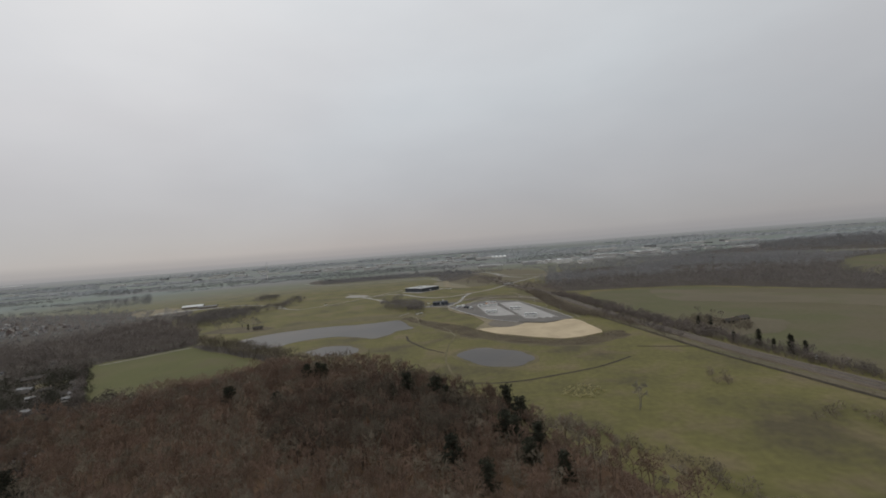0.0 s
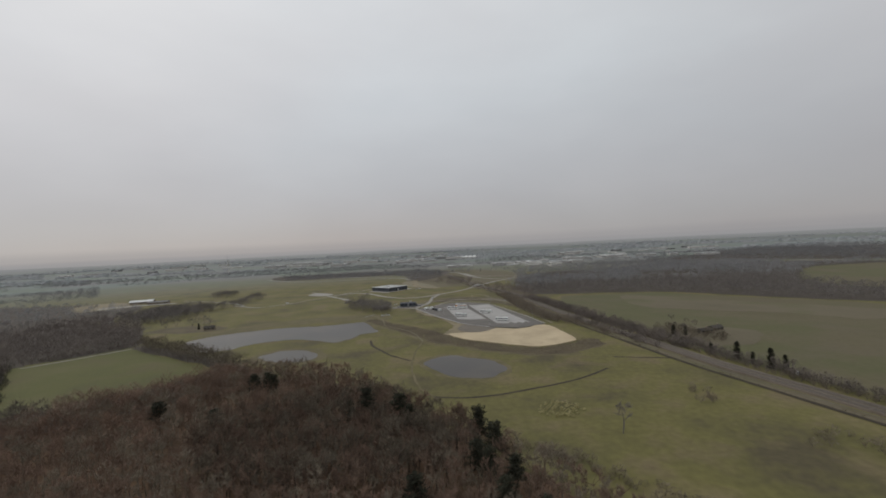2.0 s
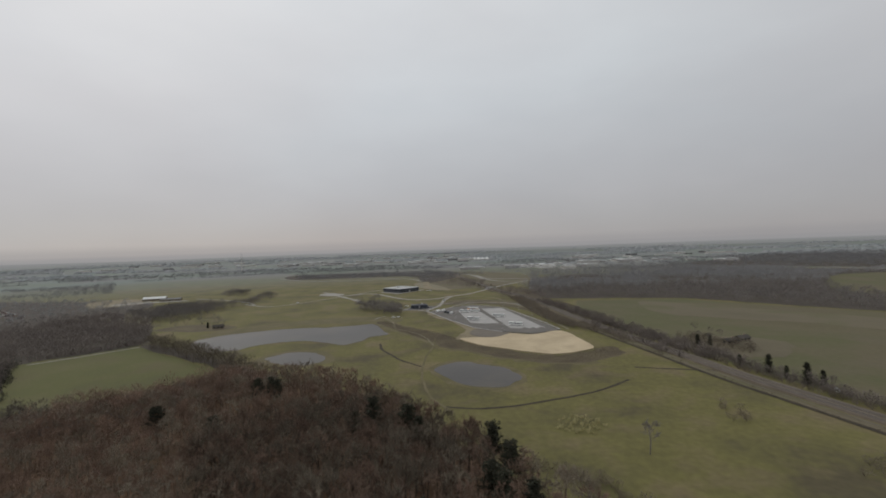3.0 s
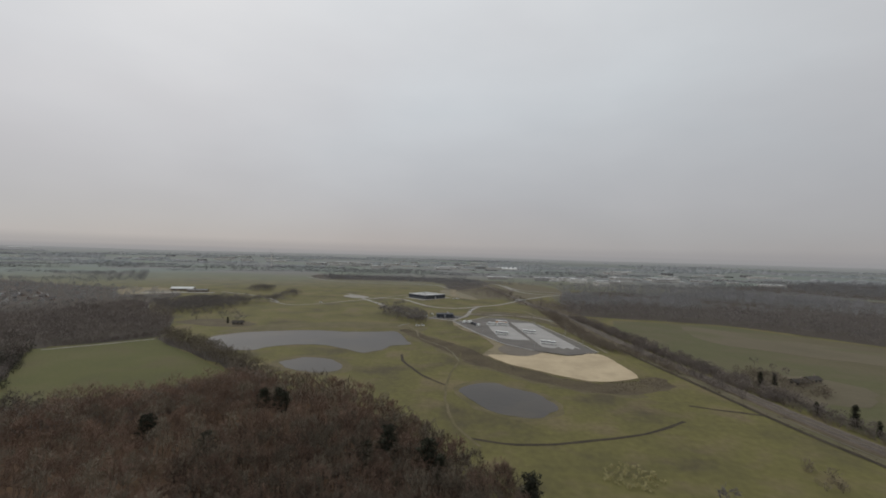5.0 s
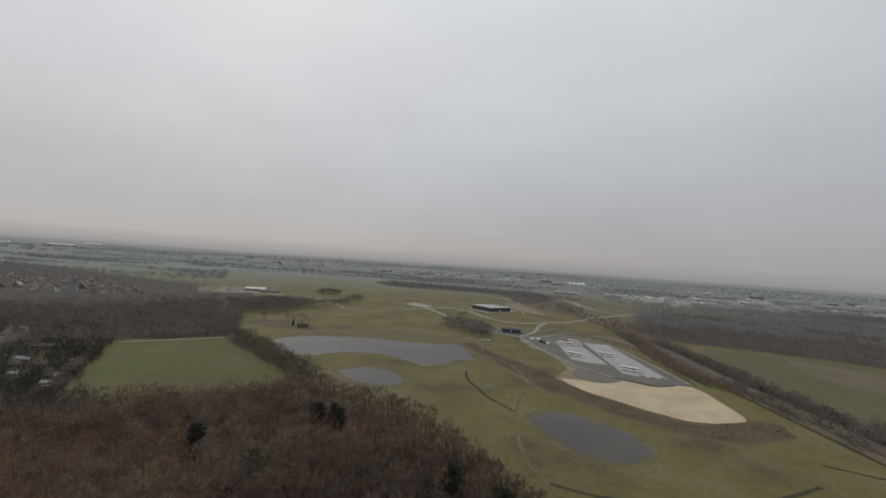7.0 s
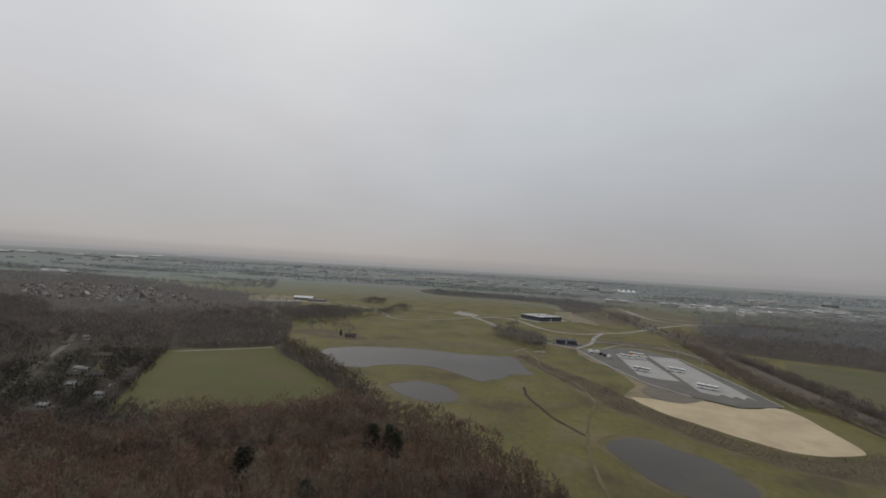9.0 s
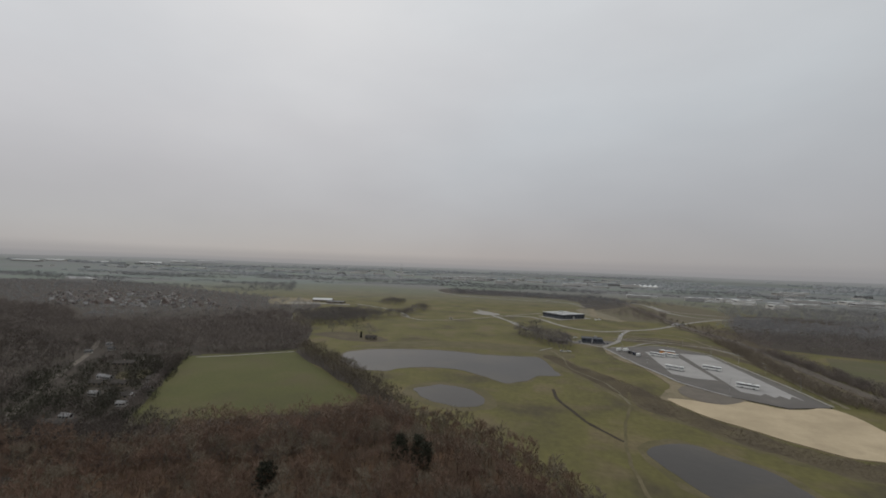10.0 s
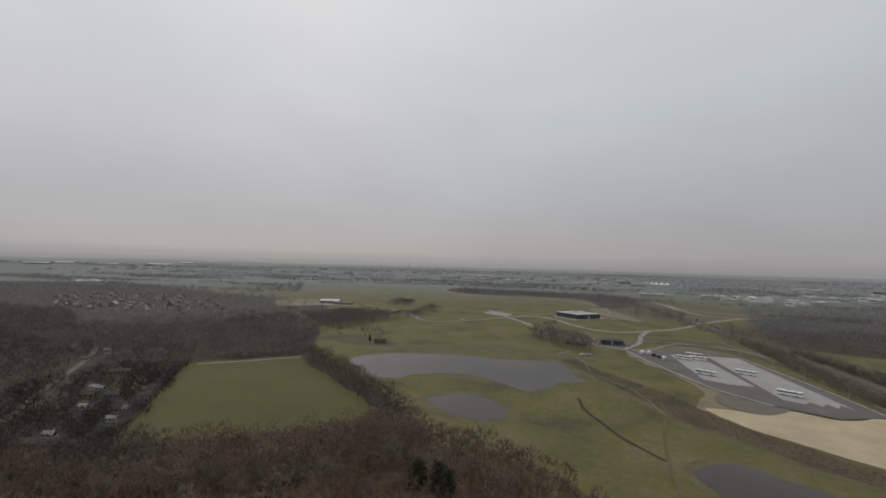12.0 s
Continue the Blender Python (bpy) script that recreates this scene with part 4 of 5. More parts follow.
def hall(name, label, length, depth, height, wall_mat, roof_mat, bays, band=True, category="hall", lights=M_ROOFGREY):
    """A flat-roofed hall with parapet, window bands, doors and roof lights."""
    ob = new(name)
    part("wall", boxed(0, 0, -0.2, length, depth, height), wall_mat, ob)
    part("roof", boxed(0.35, 0.35, height, length - 0.35, depth - 0.35, height + 0.25), roof_mat, ob)
    for a in ((0, 0, length, 0.3), (0, depth - 0.3, length, depth), (0, 0.3, 0.3, depth - 0.3), (length - 0.3, 0.3, length, depth - 0.3)):
        part("parapet", boxed(a[0], a[1], height, a[2], a[3], height + 0.55), roof_mat, ob)
    for k in range(bays):
        x0, x1 = length * (k + 0.12) / bays, length * (k + 0.88) / bays
        if band:
            part("window", boxed(x0, -0.06, height * 0.58, x1, 0.02, height * 0.82), M_GLASS, ob)
            part("window", boxed(x0, -0.06, 1.0, x1, 0.02, height * 0.36), M_GLASS, ob)
        y0, y1 = depth * (k + 0.12) / bays, depth * (k + 0.88) / bays
        part("window", boxed(-0.06, y0, height * 0.58, 0.02, y1, height * 0.82), M_GLASS, ob)
        part("window", boxed(length - 0.02, y0, height * 0.58, length + 0.06, y1, height * 0.82), M_GLASS, ob)
        part("roof_light", boxed(length * (k + 0.3) / bays, depth * 0.25, height + 0.2, length * (k + 0.7) / bays, depth * 0.72, height + 0.45), lights, ob)
    part("door", boxed(length * 0.46, -0.09, 0, length * 0.54, 0.02, 3.4), M_STEEL, ob)
    part("air_unit", boxed(length * 0.62, depth * 0.78, height + 0.2, length * 0.74, depth * 0.9, height + 1.8, bevel=0.1), M_STEEL, ob)
    return tagged(ob, label, category)


big_hall = hall("hall", "dark-clad flat-roofed hall with a pale roof in the meadow", 44, 42, 6.2, M_CLADDING, M_ROOFWHITE, 6)
big_hall.matrix_world = pose(-97, 764, 0, 0, 0, 50)
low_hall = hall("low_building", "low dark blue-roofed building beside parked cars", 20, 12, 3.6, M_CLADDING, M_CLADDING, 4, True, "building", M_CLADDING)
low_hall.matrix_world = pose(-58, 566, 0, 0, 0, 6)
sheet("clearing", smooth_loop([(-560, 680), (-520, 690), (-500, 730), (-530, 770), (-590, 800), (-620, 760)], 5, 6, seed=171), 0.13, M_SANDY, "pale dry grass clearing beside the barns", "field")
sheet("yard_5", smooth_loop([(-535, 700), (-490, 728), (-450, 738), (-446, 748), (-500, 744), (-545, 722)], 4, 3, seed=172), 0.16, M_ROAD, "pale bare yard before the barns", "yard")
sheet("yard_1", [(-136, 786), (-99, 748), (-58, 806), (-92, 830)], 0.10, M_ROAD, "pale paved yard round the hall", "yard")
sheet("yard_2", [(-68, 552), (-38, 552), (-20, 585), (-58, 592)], 0.10, M_ASPHALT, "asphalt yard of the low building", "yard")
sheet("yard_3", smooth_loop([(-235, 770), (-205, 745), (-190, 765), (-225, 800)], 4, 3, seed=70), 0.10, M_ROAD, "pale bare yard in the meadow", "yard")
sheet("yard_4", smooth_loop([(-92, 945), (-66, 960), (-14, 800), (-40, 800), (-72, 850)], 4, 3, seed=71), 0.10, M_TRACK, "pale bare earth beyond the hall", "yard")


def house(label, wall_mat, roof_mat, length=10.0, depth=8.0, eaves=4.6, ridge=8.4, name="house"):
    ob = new(name)
    part("wall", boxed(-length / 2, -depth / 2, -0.2, length / 2, depth / 2, eaves), wall_mat, ob)
    h, d = length / 2 - 0.02, depth / 2
    for x in (-h, h):
        bm = bmesh.new()
        bm.faces.new([bm.verts.new((x, y, z)) for y, z in ((-d, eaves), (d, eaves), (0, ridge - 0.15))])
        bmesh.ops.solidify(bm, geom=list(bm.faces), thickness=0.04)
        part("gable", bm, wall_mat, ob)
    bm = bmesh.new()
    o, L, t = depth / 2 + 0.45, length / 2 + 0.3, 0.22
    drop = (ridge - eaves) / (depth / 2) * 0.45
    prof = [(-o, eaves - drop), (0, ridge), (o, eaves - drop), (o, eaves - drop + t), (0, ridge + t), (-o, eaves - drop + t)]
    rows = [[bm.verts.new((x, y, z)) for y, z in prof] for x in (-L, L)]
    for i in range(6):
        j = (i + 1) % 6
        bm.faces.new((rows[0][i], rows[0][j], rows[1][j], rows[1][i]))
    for row in rows:
        bm.faces.new((row[0], row[1], row[4], row[5]))
        bm.faces.new((row[1], row[2], row[3], row[4]))
    part("roof", bm, roof_mat, ob)
    part("chimney", boxed(length * 0.22, 0.2, ridge - 1.0, length * 0.22 + 0.7, 0.9, ridge + 0.9), M_BRICK, ob)
    for s in (-1, 1):
        for k in range(3):
            x = -length / 2 + length * (k + 0.5) / 3
            part("window", boxed(x - 0.7, s * depth / 2 - 0.04, 1.0, x + 0.7, s * depth / 2 + 0.04, 2.4), M_GLASS, ob)
        part("window", boxed(s * length / 2 - 0.05, -0.8, 1.0, s * length / 2 + 0.05, 0.8, 2.4), M_GLASS, ob)
    return tagged(ob, label, "house")


HOUSES = [house("brick house with a brown tiled roof among bare trees", M_BRICK, M_TILE), house("pale rendered house with a grey roof", M_PLASTER, M_ROOFGREY, 12, 8, 4.2, 7.8),
          house("brick house with a pale grey roof", M_BRICK, M_ROOFGREY, 9, 7.5, 5.2, 8.8), house("white house with a reddish tiled roof", M_PLASTER, M_TILE, 11, 8, 4.8, 8.6),
          house("small garden shed with a grey sheet roof", M_PLASTER, M_ROOFGREY, 6, 3.6, 2.1, 3.0),
          house("low brown wooden shed", M_WOOD, M_BROWNROOF, 10, 5, 2.3, 3.8, "shed")]
FIRST = [(-648, 566, 130), (-640, 545, 35), (-700, 520, 120), (-395, 532, 30), (-186, 165, 15), (-240, 464, 20)]
for hs, (x, y, a) in zip(HOUSES, FIRST):
    hs.matrix_world = pose(x, y, 0, 0, 0, a)
VILLAGE = [(4, -378, 306, 40), (5, -289, 258, 25), (4, -244, 242, 30), (4, -258, 264, 20), (5, -324, 293, 30), (4, -394, 330, 30), (4, -376, 320, 20), (4, -296, 268, 15), (4, -272, 277, 25), (4, -271, 246, 20), (4, -253, 252, 30), (5, -320, 296, 20), (4, -359, 348, 20), (5, -262, 270, 20), (4, -301, 268, 20), (5, -278, 263, 25), (4, -247, 221, 20), (5, -243, 213, 25), (5, -254, 252, 70), (5, -236, 216, 25), (5, -271, 277, 20), (5, -200, 178, 20)]
for k, x, y, a in VILLAGE:
    copy_thing(HOUSES[k], pose(x, y, 0, 0, 0, a)).scale = (0.72, 0.78, 0.85)
rt, TOWN_AT = random.Random(11), []
TOWN = spread([(-980, 640), (-830, 735), (-640, 640), (-560, 590), (-560, 560), (-630, 520), (-690, 470), (-790, 490), (-960, 580)], 16, 12, 0.4)
for x, y in TOWN:
    if rt.random() < 0.60:
        TOWN_AT.append((x, y))
        copy_thing(HOUSES[rt.choice((0, 1, 2, 2, 3, 3))], pose(x, y, 0, 0, 0, rt.choice((20, 25, 110, 115)) + rt.uniform(-6, 6))).scale = (0.52, 0.52, 0.46)
for x, y, k, a in ((186, 342, 5, 15), (199, 350, 5, 20), (-75, 545, 5, 20), (-84, 552, 5, 30)):
    copy_thing(HOUSES[k], pose(x, y, 0, 0, 0, a))

barn = house("long low barn with a pale sheet roof", M_WOOD, M_ROOFWHITE, 34, 16, 3.6, 6.0, "barn")
barn["category"] = "barn"
barn.matrix_world = pose(-516, 768, 0, 0, 0, 20)
grey_barn = house("long low barn with a grey sheet roof", M_WOOD, M_ROOFGREY, 30, 13, 3.2, 4.8, "barn")
grey_barn["category"] = "barn"
grey_barn.matrix_world = pose(-478, 752, 0, 0, 0, 20)

# Far sheds and works of the town on the horizon
works = hall("industrial_building", "pale flat-roofed industrial building far off", 60, 34, 8, M_PLASTER, M_ROOFWHITE, 1, False, "industrial building")
works.matrix_world = pose(8, 1440, 0, 0, 0, 5)
grey_works = hall("industrial_building", "grey flat-roofed industrial building far off", 44, 30, 8, M_ROOFGREY, M_ROOFGREY, 1, False, "industrial building")
grey_works.matrix_world = pose(150, 1430, 0, 0, 0, -8)
rw = random.Random(21)
WORK_AT = [(8, 1440), (150, 1430)]
for (x0, x1, y0, y1, n) in ((-20, 420, 1380, 1560, 13), (330, 900, 1500, 1900, 18), (500, 1500, 2000, 2500, 18), (-1000, -330, 2150, 2750, 34), (-430, 60, 2150, 2500, 12), (-700, 0, 2800, 3300, 14), (-2000, -1300, 2700, 3200, 10), (-3000, -2300, 1300, 2100, 12), (-2200, -1200, 2300, 3100, 14)):
    for k in range(n):
        x, y = rw.uniform(x0, x1), rw.uniform(y0, y1)
        WORK_AT.append((x, y))
        w = copy_thing(works if rw.random() < 0.72 else grey_works, pose(x, y, far_z(x, y), 0, 0, rw.uniform(-25, 25)))
        s = rw.uniform(0.35, 0.85) * (1.5 if y > 2100 else 1.0)
        w.scale = (s * rw.uniform(0.7, 1.6), s, s * rw.uniform(0.8, 1.2))


white_shed = house("long white shed roofs far off", M_PLASTER, M_ROOFWHITE, 60, 40, 9, 14, "industrial_shed")
white_shed["category"] = "industrial shed"
white_shed.matrix_world = pose(-3100, 1950, far_z(-3100, 1950), 0, 0, 40)
white_shed.scale = (1.8, 1.5, 0.7)
for x, y, l in ((-3262, 1653, 4), (-3319, 1830, 3), (-3032, 2246, 4), (-3254, 2622, 3), (-3400, 3000, 4), (-1276, 775, 0.9), (-1340, 810, 0.8), (439, 1611, 1.2), (591, 1690, 1.8), (575, 1593, 1.1), (161, 1445, 0.7), (240, 1467, 0.8), (268, 1426, 0.7), (305, 1281, 0.5)):
    WORK_AT.append((x, y))
    w = copy_thing(works if x > -2000 else white_shed, pose(x, y, far_z(x, y), 0, 0, 12 if x > 0 else 40))
    w.scale = (l if x > -2000 else l * 0.55, 1.0 if x > -2000 else 1.5, 1.2 if x > -2000 else 0.7)
    tagged(w, "long white shed roofs far off")


def in_sight(places, things, side, ahead):
    """The places that stand neither on one of those things nor close before it as one looks north from the wood."""
    t = np.array(things, float)
    ta, tr = np.arctan2(t[:, 0], t[:, 1] - 60), np.hypot(t[:, 0], t[:, 1] - 60)
    kept = []
    for x, y in places:
        a, rad = math.atan2(x, y - 60), math.hypot(x, y - 60)
        if not np.any((np.abs(ta - a) * rad < side) & (tr - rad < ahead) & (tr - rad > -side)):
            kept.append((x, y))
    return kept


def tent_hall():
    """A row of white pointed roofs."""
    ob = new("tent_roof_hall")
    part("wall", boxed(-58, -16, -1, 58, 16, 5), M_PLASTER, ob)
    for k in range(5):
        bm = bmesh.new()
        bmesh.ops.create_cone(bm, cap_ends=True, segments=4, radius1=17, radius2=1, depth=10, matrix=Matrix.Translation((-46 + 23 * k, 0, 10)) @ Matrix.Rotation(math.pi / 4, 4, "Z"))
        part("roof", bm, M_WHITE, ob)
    ob.matrix_world = pose(118, 2480, far_z(118, 2480))
    tagged(ob, "white hall with a row of pointed tent roofs", "hall")


tent_hall()


def mast():
    ob = new("mast")
    bm = bmesh.new()
    rod(bm, (0, 0, -0.5), (0, 0, 52), 1.7, 1.3, 10)
    part("shaft", bm, M_PLASTER, ob)
    bm = bmesh.new()
    rod(bm, (0, 0, 52), (0, 0, 56), 2.6, 2.6, 12)
    part("platform", bm, M_PLASTER, ob)
    bm = bmesh.new()
    rod(bm, (0, 0, 57), (0, 0, 78), 0.9, 0.4, 8)
    part("antenna", bm, M_STEEL, ob)
    ob.matrix_world = pose(-915, 1880, 0)
    tagged(ob, "slender pale transmitter tower far off", "tower")


mast()


def overpass():
    ob = new("bridge")
    part("deck", boxed(-14, -4, 0.6, 14, 4, 1.3), M_ROAD, ob)
    for s in (-1, 1):
        part("railing", boxed(-14, s * 3.8 - 0.1, 1.3, 14, s * 3.8 + 0.1, 2.3), M_STEEL, ob)
        part("abutment", boxed(s * 12 - 2, -4.5, -0.3, s * 12 + 2, 4.5, 0.7), M_PLASTER, ob)
    ob.matrix_world = pose(56, 796, 0, 0, 0, 62)
    tagged(ob, "low concrete road bridge in the meadow", "bridge")


overpass()

# ---------------------------------------------------------------- woods
TREES = [dome_tree(s, 14.6 + (s % 3) * 0.7, 8, 48, 26, 0.042) for s in range(6)]
LIGHT = []
for s in range(5):
    wood, twig = dome_tree(40 + s, 14.6 + (s % 3) * 0.7, 6, 25, 22, 0.06)
    LIGHT.append((np.concatenate((wood[0], twig[0])), np.concatenate((wood[1], twig[1] + len(wood[0])))))
TUFTS = [tuft(s, 4.0, 1.8, 70) for s in range(5)]
CROWNS = [dome_crown(60 + s, 12.5, 4.7, 112, 0.14, 2) for s in range(8)]
FARS = [dome_crown(20 + s, 11.5, 6.6, 66, 0.28, 2) for s in range(7)]
DISTANT = [clump(80 + s) for s in range(6)]
BUSHES = [tuft(100 + s, 4.6, 2.7, 90, 0.11, 4) for s in range(6)]
PINES = [pine_tree(s, 17 + s % 3) for s in range(4)]

tree_kinds = []
for s, (wood, twig) in enumerate(TREES):
    ob = new("tree")
    part("trunk", mesh_from("trunk", *wood, M_BARK), M_BARK, ob)
    tone = (M_TWIG, M_TWIG_RED, M_TWIG_OLIVE)[s % 3]
    part("crown", mesh_from("crown", *twig, tone), tone, ob)
    tagged(ob, "leafless brown broadleaf tree in a dense winter wood", "tree", "trees of the near wood")
    tree_kinds.append(ob)
rf = random.Random(31)
near_places = [p for p in spread(WOOD, 5.1, 32)]
near_places.sort(key=lambda p: (p[0] + 40) ** 2 * 0.6 + (p[1] - 180) ** 2)
single, rest = near_places[:280], near_places[280:]
for i, (x, y) in enumerate(single):
    m = pose(x, y, 0, 0, 0, rf.uniform(0, 360))
    k = rf.uniform(0.76, 1.04)
    if i < len(tree_kinds):
        t = tree_kinds[i]
        t.matrix_world = m
    else:
        t = copy_thing(tree_kinds[rf.randrange(len(tree_kinds))], m)
    t.scale = (k, k, k * rf.uniform(0.92, 1.08))
for i, tone in enumerate((M_TWIG, M_TWIG_RED, M_TWIG_OLIVE)):
    stuff("wood_rest", LIGHT, rest[i::3], 0.70, 1.0, 33 + i, tone, "dense leafless brown winter wood", "wood")
stuff("undergrowth", TUFTS, spread(WOOD, 9.5, 34), 0.4, 0.9, 35, M_SCRUB, "low brown undergrowth in the wood", "undergrowth")
edge_places = spread(EDGE, 4.4, 133)
stuff("wood_edge_trees", CROWNS, [q for q in edge_places if q[0] < -190], 0.45, 0.82, 134, M_TWIG_DARK, "low dark brown trees at the edge of the wood", "trees")
stuff("wood_edge_trees", CROWNS, [q for q in edge_places if q[0] >= -190], 0.45, 0.82, 135, M_TWIG, "low brown trees at the edge of the wood", "trees")
stuff("edge_thicket", BUSHES, spread(EDGE, 2.8, 136), 0.6, 1.2, 137, M_TWIG_GREY, "dense brown thicket at the edge of the wood", "scrub")
WOOD_BACK = [(-306, 346), (-266, 393), (-285, 430), (-330, 495), (-352, 505), (-425, 548), (-442, 500), (-448, 437), (-480, 402), (-524, 380), (-640, 440), (-760, 430), (-900, 420), (-800, 300), (-620, 335), (-420, 300), (-360, 330)]
stuff("wood_behind_field", CROWNS, spread(WOOD_BACK, 6.8, 36), 0.55, 1.0, 37, M_TWIG_GREY, "grey-brown leafless wood behind the field", "wood")
WOOD_STRIP = [(-262, 394), (-240, 386), (-190, 350), (-150, 322), (-118, 290), (-138, 284), (-150, 305), (-200, 340), (-256, 380)]
stuff("tree_strip", CROWNS, spread(WOOD_STRIP, 4.4, 38), 0.55, 0.95, 39, M_TWIG_OLIVE, "strip of bare trees along the field", "tree row")
VILLAGE_AREA = [(-238, 205), (-228, 232), (-316, 340), (-350, 345), (-420, 310), (-620, 335), (-560, 200), (-300, 100), (-180, 60), (-110, 70), (-170, 160), (-212, 182)]
garden_places = spread(VILLAGE_AREA, 7.0, 40, 0.45, [[(-384, 306), (-360, 284), (-284, 217), (-256, 192), (-238, 204), (-276, 236), (-330, 284), (-366, 312)], [(-306, 284), (-296, 292), (-284, 280), (-294, 272)]])


def yards_clear(places):
    """Leaves the yards on the south-east side of the garden sheds free of trees."""
    kept = []
    for x, y in places:
        free = True
        for k, hx, hy, a in VILLAGE:
            u, w = (x - hx) * 0.87 - (y - hy) * 0.5, (x - hx) * 0.5 + (y - hy) * 0.87
            free = free and not (-4 < u < 15 and abs(w) < 4.5)
        if free:
            kept.append((x, y))
    return kept


garden_places = yards_clear(garden_places)
GARDENS = [(-374, 306), (-330, 322), (-272, 286), (-224, 232), (-226, 206), (-262, 214), (-300, 252)]
low_places = [q for q in garden_places if inside(*q, GARDENS)]
garden_places = [q for q in garden_places if not inside(*q, GARDENS)]
stuff("garden_shrubs", CROWNS, low_places, 0.25, 0.62, 241, M_TWIG_DARK, "low bare fruit trees and shrubs in the gardens", "shrubs")
sheet("garden_plot", smooth_loop([(-308, 284), (-296, 293), (-283, 281), (-293, 271)], 5, 1.5, seed=195), 0.14, M_BANK, "dull bare garden plot between the sheds", "garden")
for i, tone in enumerate((M_TWIG_GREY, M_TWIG_DARK, M_TWIG_DARK)):
    stuff("village_trees", CROWNS, garden_places[i::3], 0.5, 1.0, 41 + i, tone, "bare garden trees between the houses", "trees")
EAST_HEDGE = [(112, 600), (120, 540), (128, 485), (136, 440), (143, 395), (150, 350), (157, 305)]
THIN_HEDGE = [(157, 305), (164, 260), (178, 205), (200, 130)]
WEST_HEDGE = [(78, 640), (82, 590), (85, 531), (90, 481), (94, 441), (104, 412)]
stuff("hedge_trees", BUSHES, along(EAST_HEDGE, 0.8, -3, 42, 9.0) + along(EAST_HEDGE[3:7], 1.4, -15, 43, 13.0) + along(THIN_HEDGE, 1.3, 0, 143, 4.0), 0.5, 1.45, 43, M_TWIG_GREY, "bare scrubby trees along the railway", "tree row")
stuff("bank_scrub", BUSHES, along(WEST_HEDGE, 0.7, 0, 44, 8.0) + along([(104, 412), (118, 378), (124, 350)], 2.5, 0, 45, 3.0), 0.6, 1.4, 46, M_SCRUB, "brown scrub between lot and railway", "scrub")
stuff("railway_scrub", TUFTS, along(RAILWAY[1:9], 1.8, -9, 47, 2.0) + along(RAILWAY[9:13], 4.0, -9, 147, 6.0) + along(RAILWAY[9:13], 4.0, 9, 148, 6.0), 0.4, 0.9, 48, M_SCRUB, "brown scrub along the railway", "scrub")
LOW = [tuft(140 + s, 4.0, 3.0, 26, 0.22, 0) for s in range(5)]
stuff("ditch_scrub", LOW, [(x - 13.0, y - 2.0) for x, y in along(RAILWAY[1:8], 2.6, 0, 247, 1.6)], 0.15, 0.42, 248, M_LOWSCRUB, "dark brown scrub along the railway ditch", "scrub")
stuff("sand_scrub", LOW, spread(SCRUB_BAND, 1.7, 49), 0.12, 0.30, 50, M_LOWSCRUB, "low brown scrub below the sand", "scrub")
town_places = spread([(-430, 560), (-462, 690), (-560, 755), (-760, 795), (-1250, 890), (-1480, 700), (-900, 430), (-760, 440), (-640, 450), (-530, 392), (-484, 412), (-452, 444), (-446, 500)], 14.5, 77)
town_places = in_sight(town_places, TOWN_AT, 6, 20)
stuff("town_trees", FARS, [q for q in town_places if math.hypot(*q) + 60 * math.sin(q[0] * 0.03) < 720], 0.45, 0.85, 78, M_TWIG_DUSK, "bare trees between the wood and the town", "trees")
stuff("town_trees", FARS, [q for q in town_places if math.hypot(*q) + 60 * math.sin(q[0] * 0.03) >= 720], 0.4, 0.75, 178, M_TWIG_HAZE, "bare trees between the houses of the town", "trees")
stuff("yard_trees", FARS, spread([(-128, 596), (-104, 588), (-70, 566), (-62, 520), (-74, 507), (-92, 526), (-112, 556), (-130, 580)], 7.0, 51) + spread([(-128, 640), (-112, 625), (-104, 640), (-118, 655)], 7.0, 251), 0.65, 1.15, 52, M_TWIG_DUSK, "bare trees beside the low building", "trees")
stuff("farm_trees", FARS, spread([(-412, 560), (-346, 512), (-318, 530), (-310, 570), (-318, 640), (-396, 650)], 6.5, 53) + along([(-300, 473), (-291, 487), (-264, 496), (-241, 475)], 8, 0, 54, 4.0) + along([(-318, 625), (-300, 660), (-310, 720)], 5, 0, 154, 5.0) + along([(-318, 640), (-296, 672)], 3, 0, 155, 6.0) + spread([(-316, 728), (-294, 724), (-296, 752), (-330, 765)], 7, 254) + spread([(-410, 785), (-376, 800), (-390, 850), (-430, 850)], 8, 255), 0.65, 1.05, 55, M_TWIG_DUSK,
      "bare trees round a farmstead", "trees")
WOOD_EAST = [(114, 660), (146, 620), (270, 594), (345, 512), (395, 455), (480, 400), (700, 440), (560, 470), (500, 560), (505, 625), (540, 700), (700, 860), (900, 900), (620, 1180), (420, 1090), (200, 1040), (130, 860)]
east = spread(WOOD_EAST, 10.8, 56)
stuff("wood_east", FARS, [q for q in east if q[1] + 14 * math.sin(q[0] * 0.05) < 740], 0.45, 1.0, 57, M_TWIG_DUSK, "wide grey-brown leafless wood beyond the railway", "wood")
stuff("wood_east_far", FARS, [q for q in east if q[1] + 14 * math.sin(q[0] * 0.05) >= 740 and noise.noise((q[0] * 0.006, q[1] * 0.012, 2)) > -0.25], 0.5, 1.1, 80, M_TWIG_HAZE, "far hazy grey leafless wood with clearings", "wood")
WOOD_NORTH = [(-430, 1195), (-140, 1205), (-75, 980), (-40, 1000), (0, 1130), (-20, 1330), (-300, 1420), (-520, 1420)]
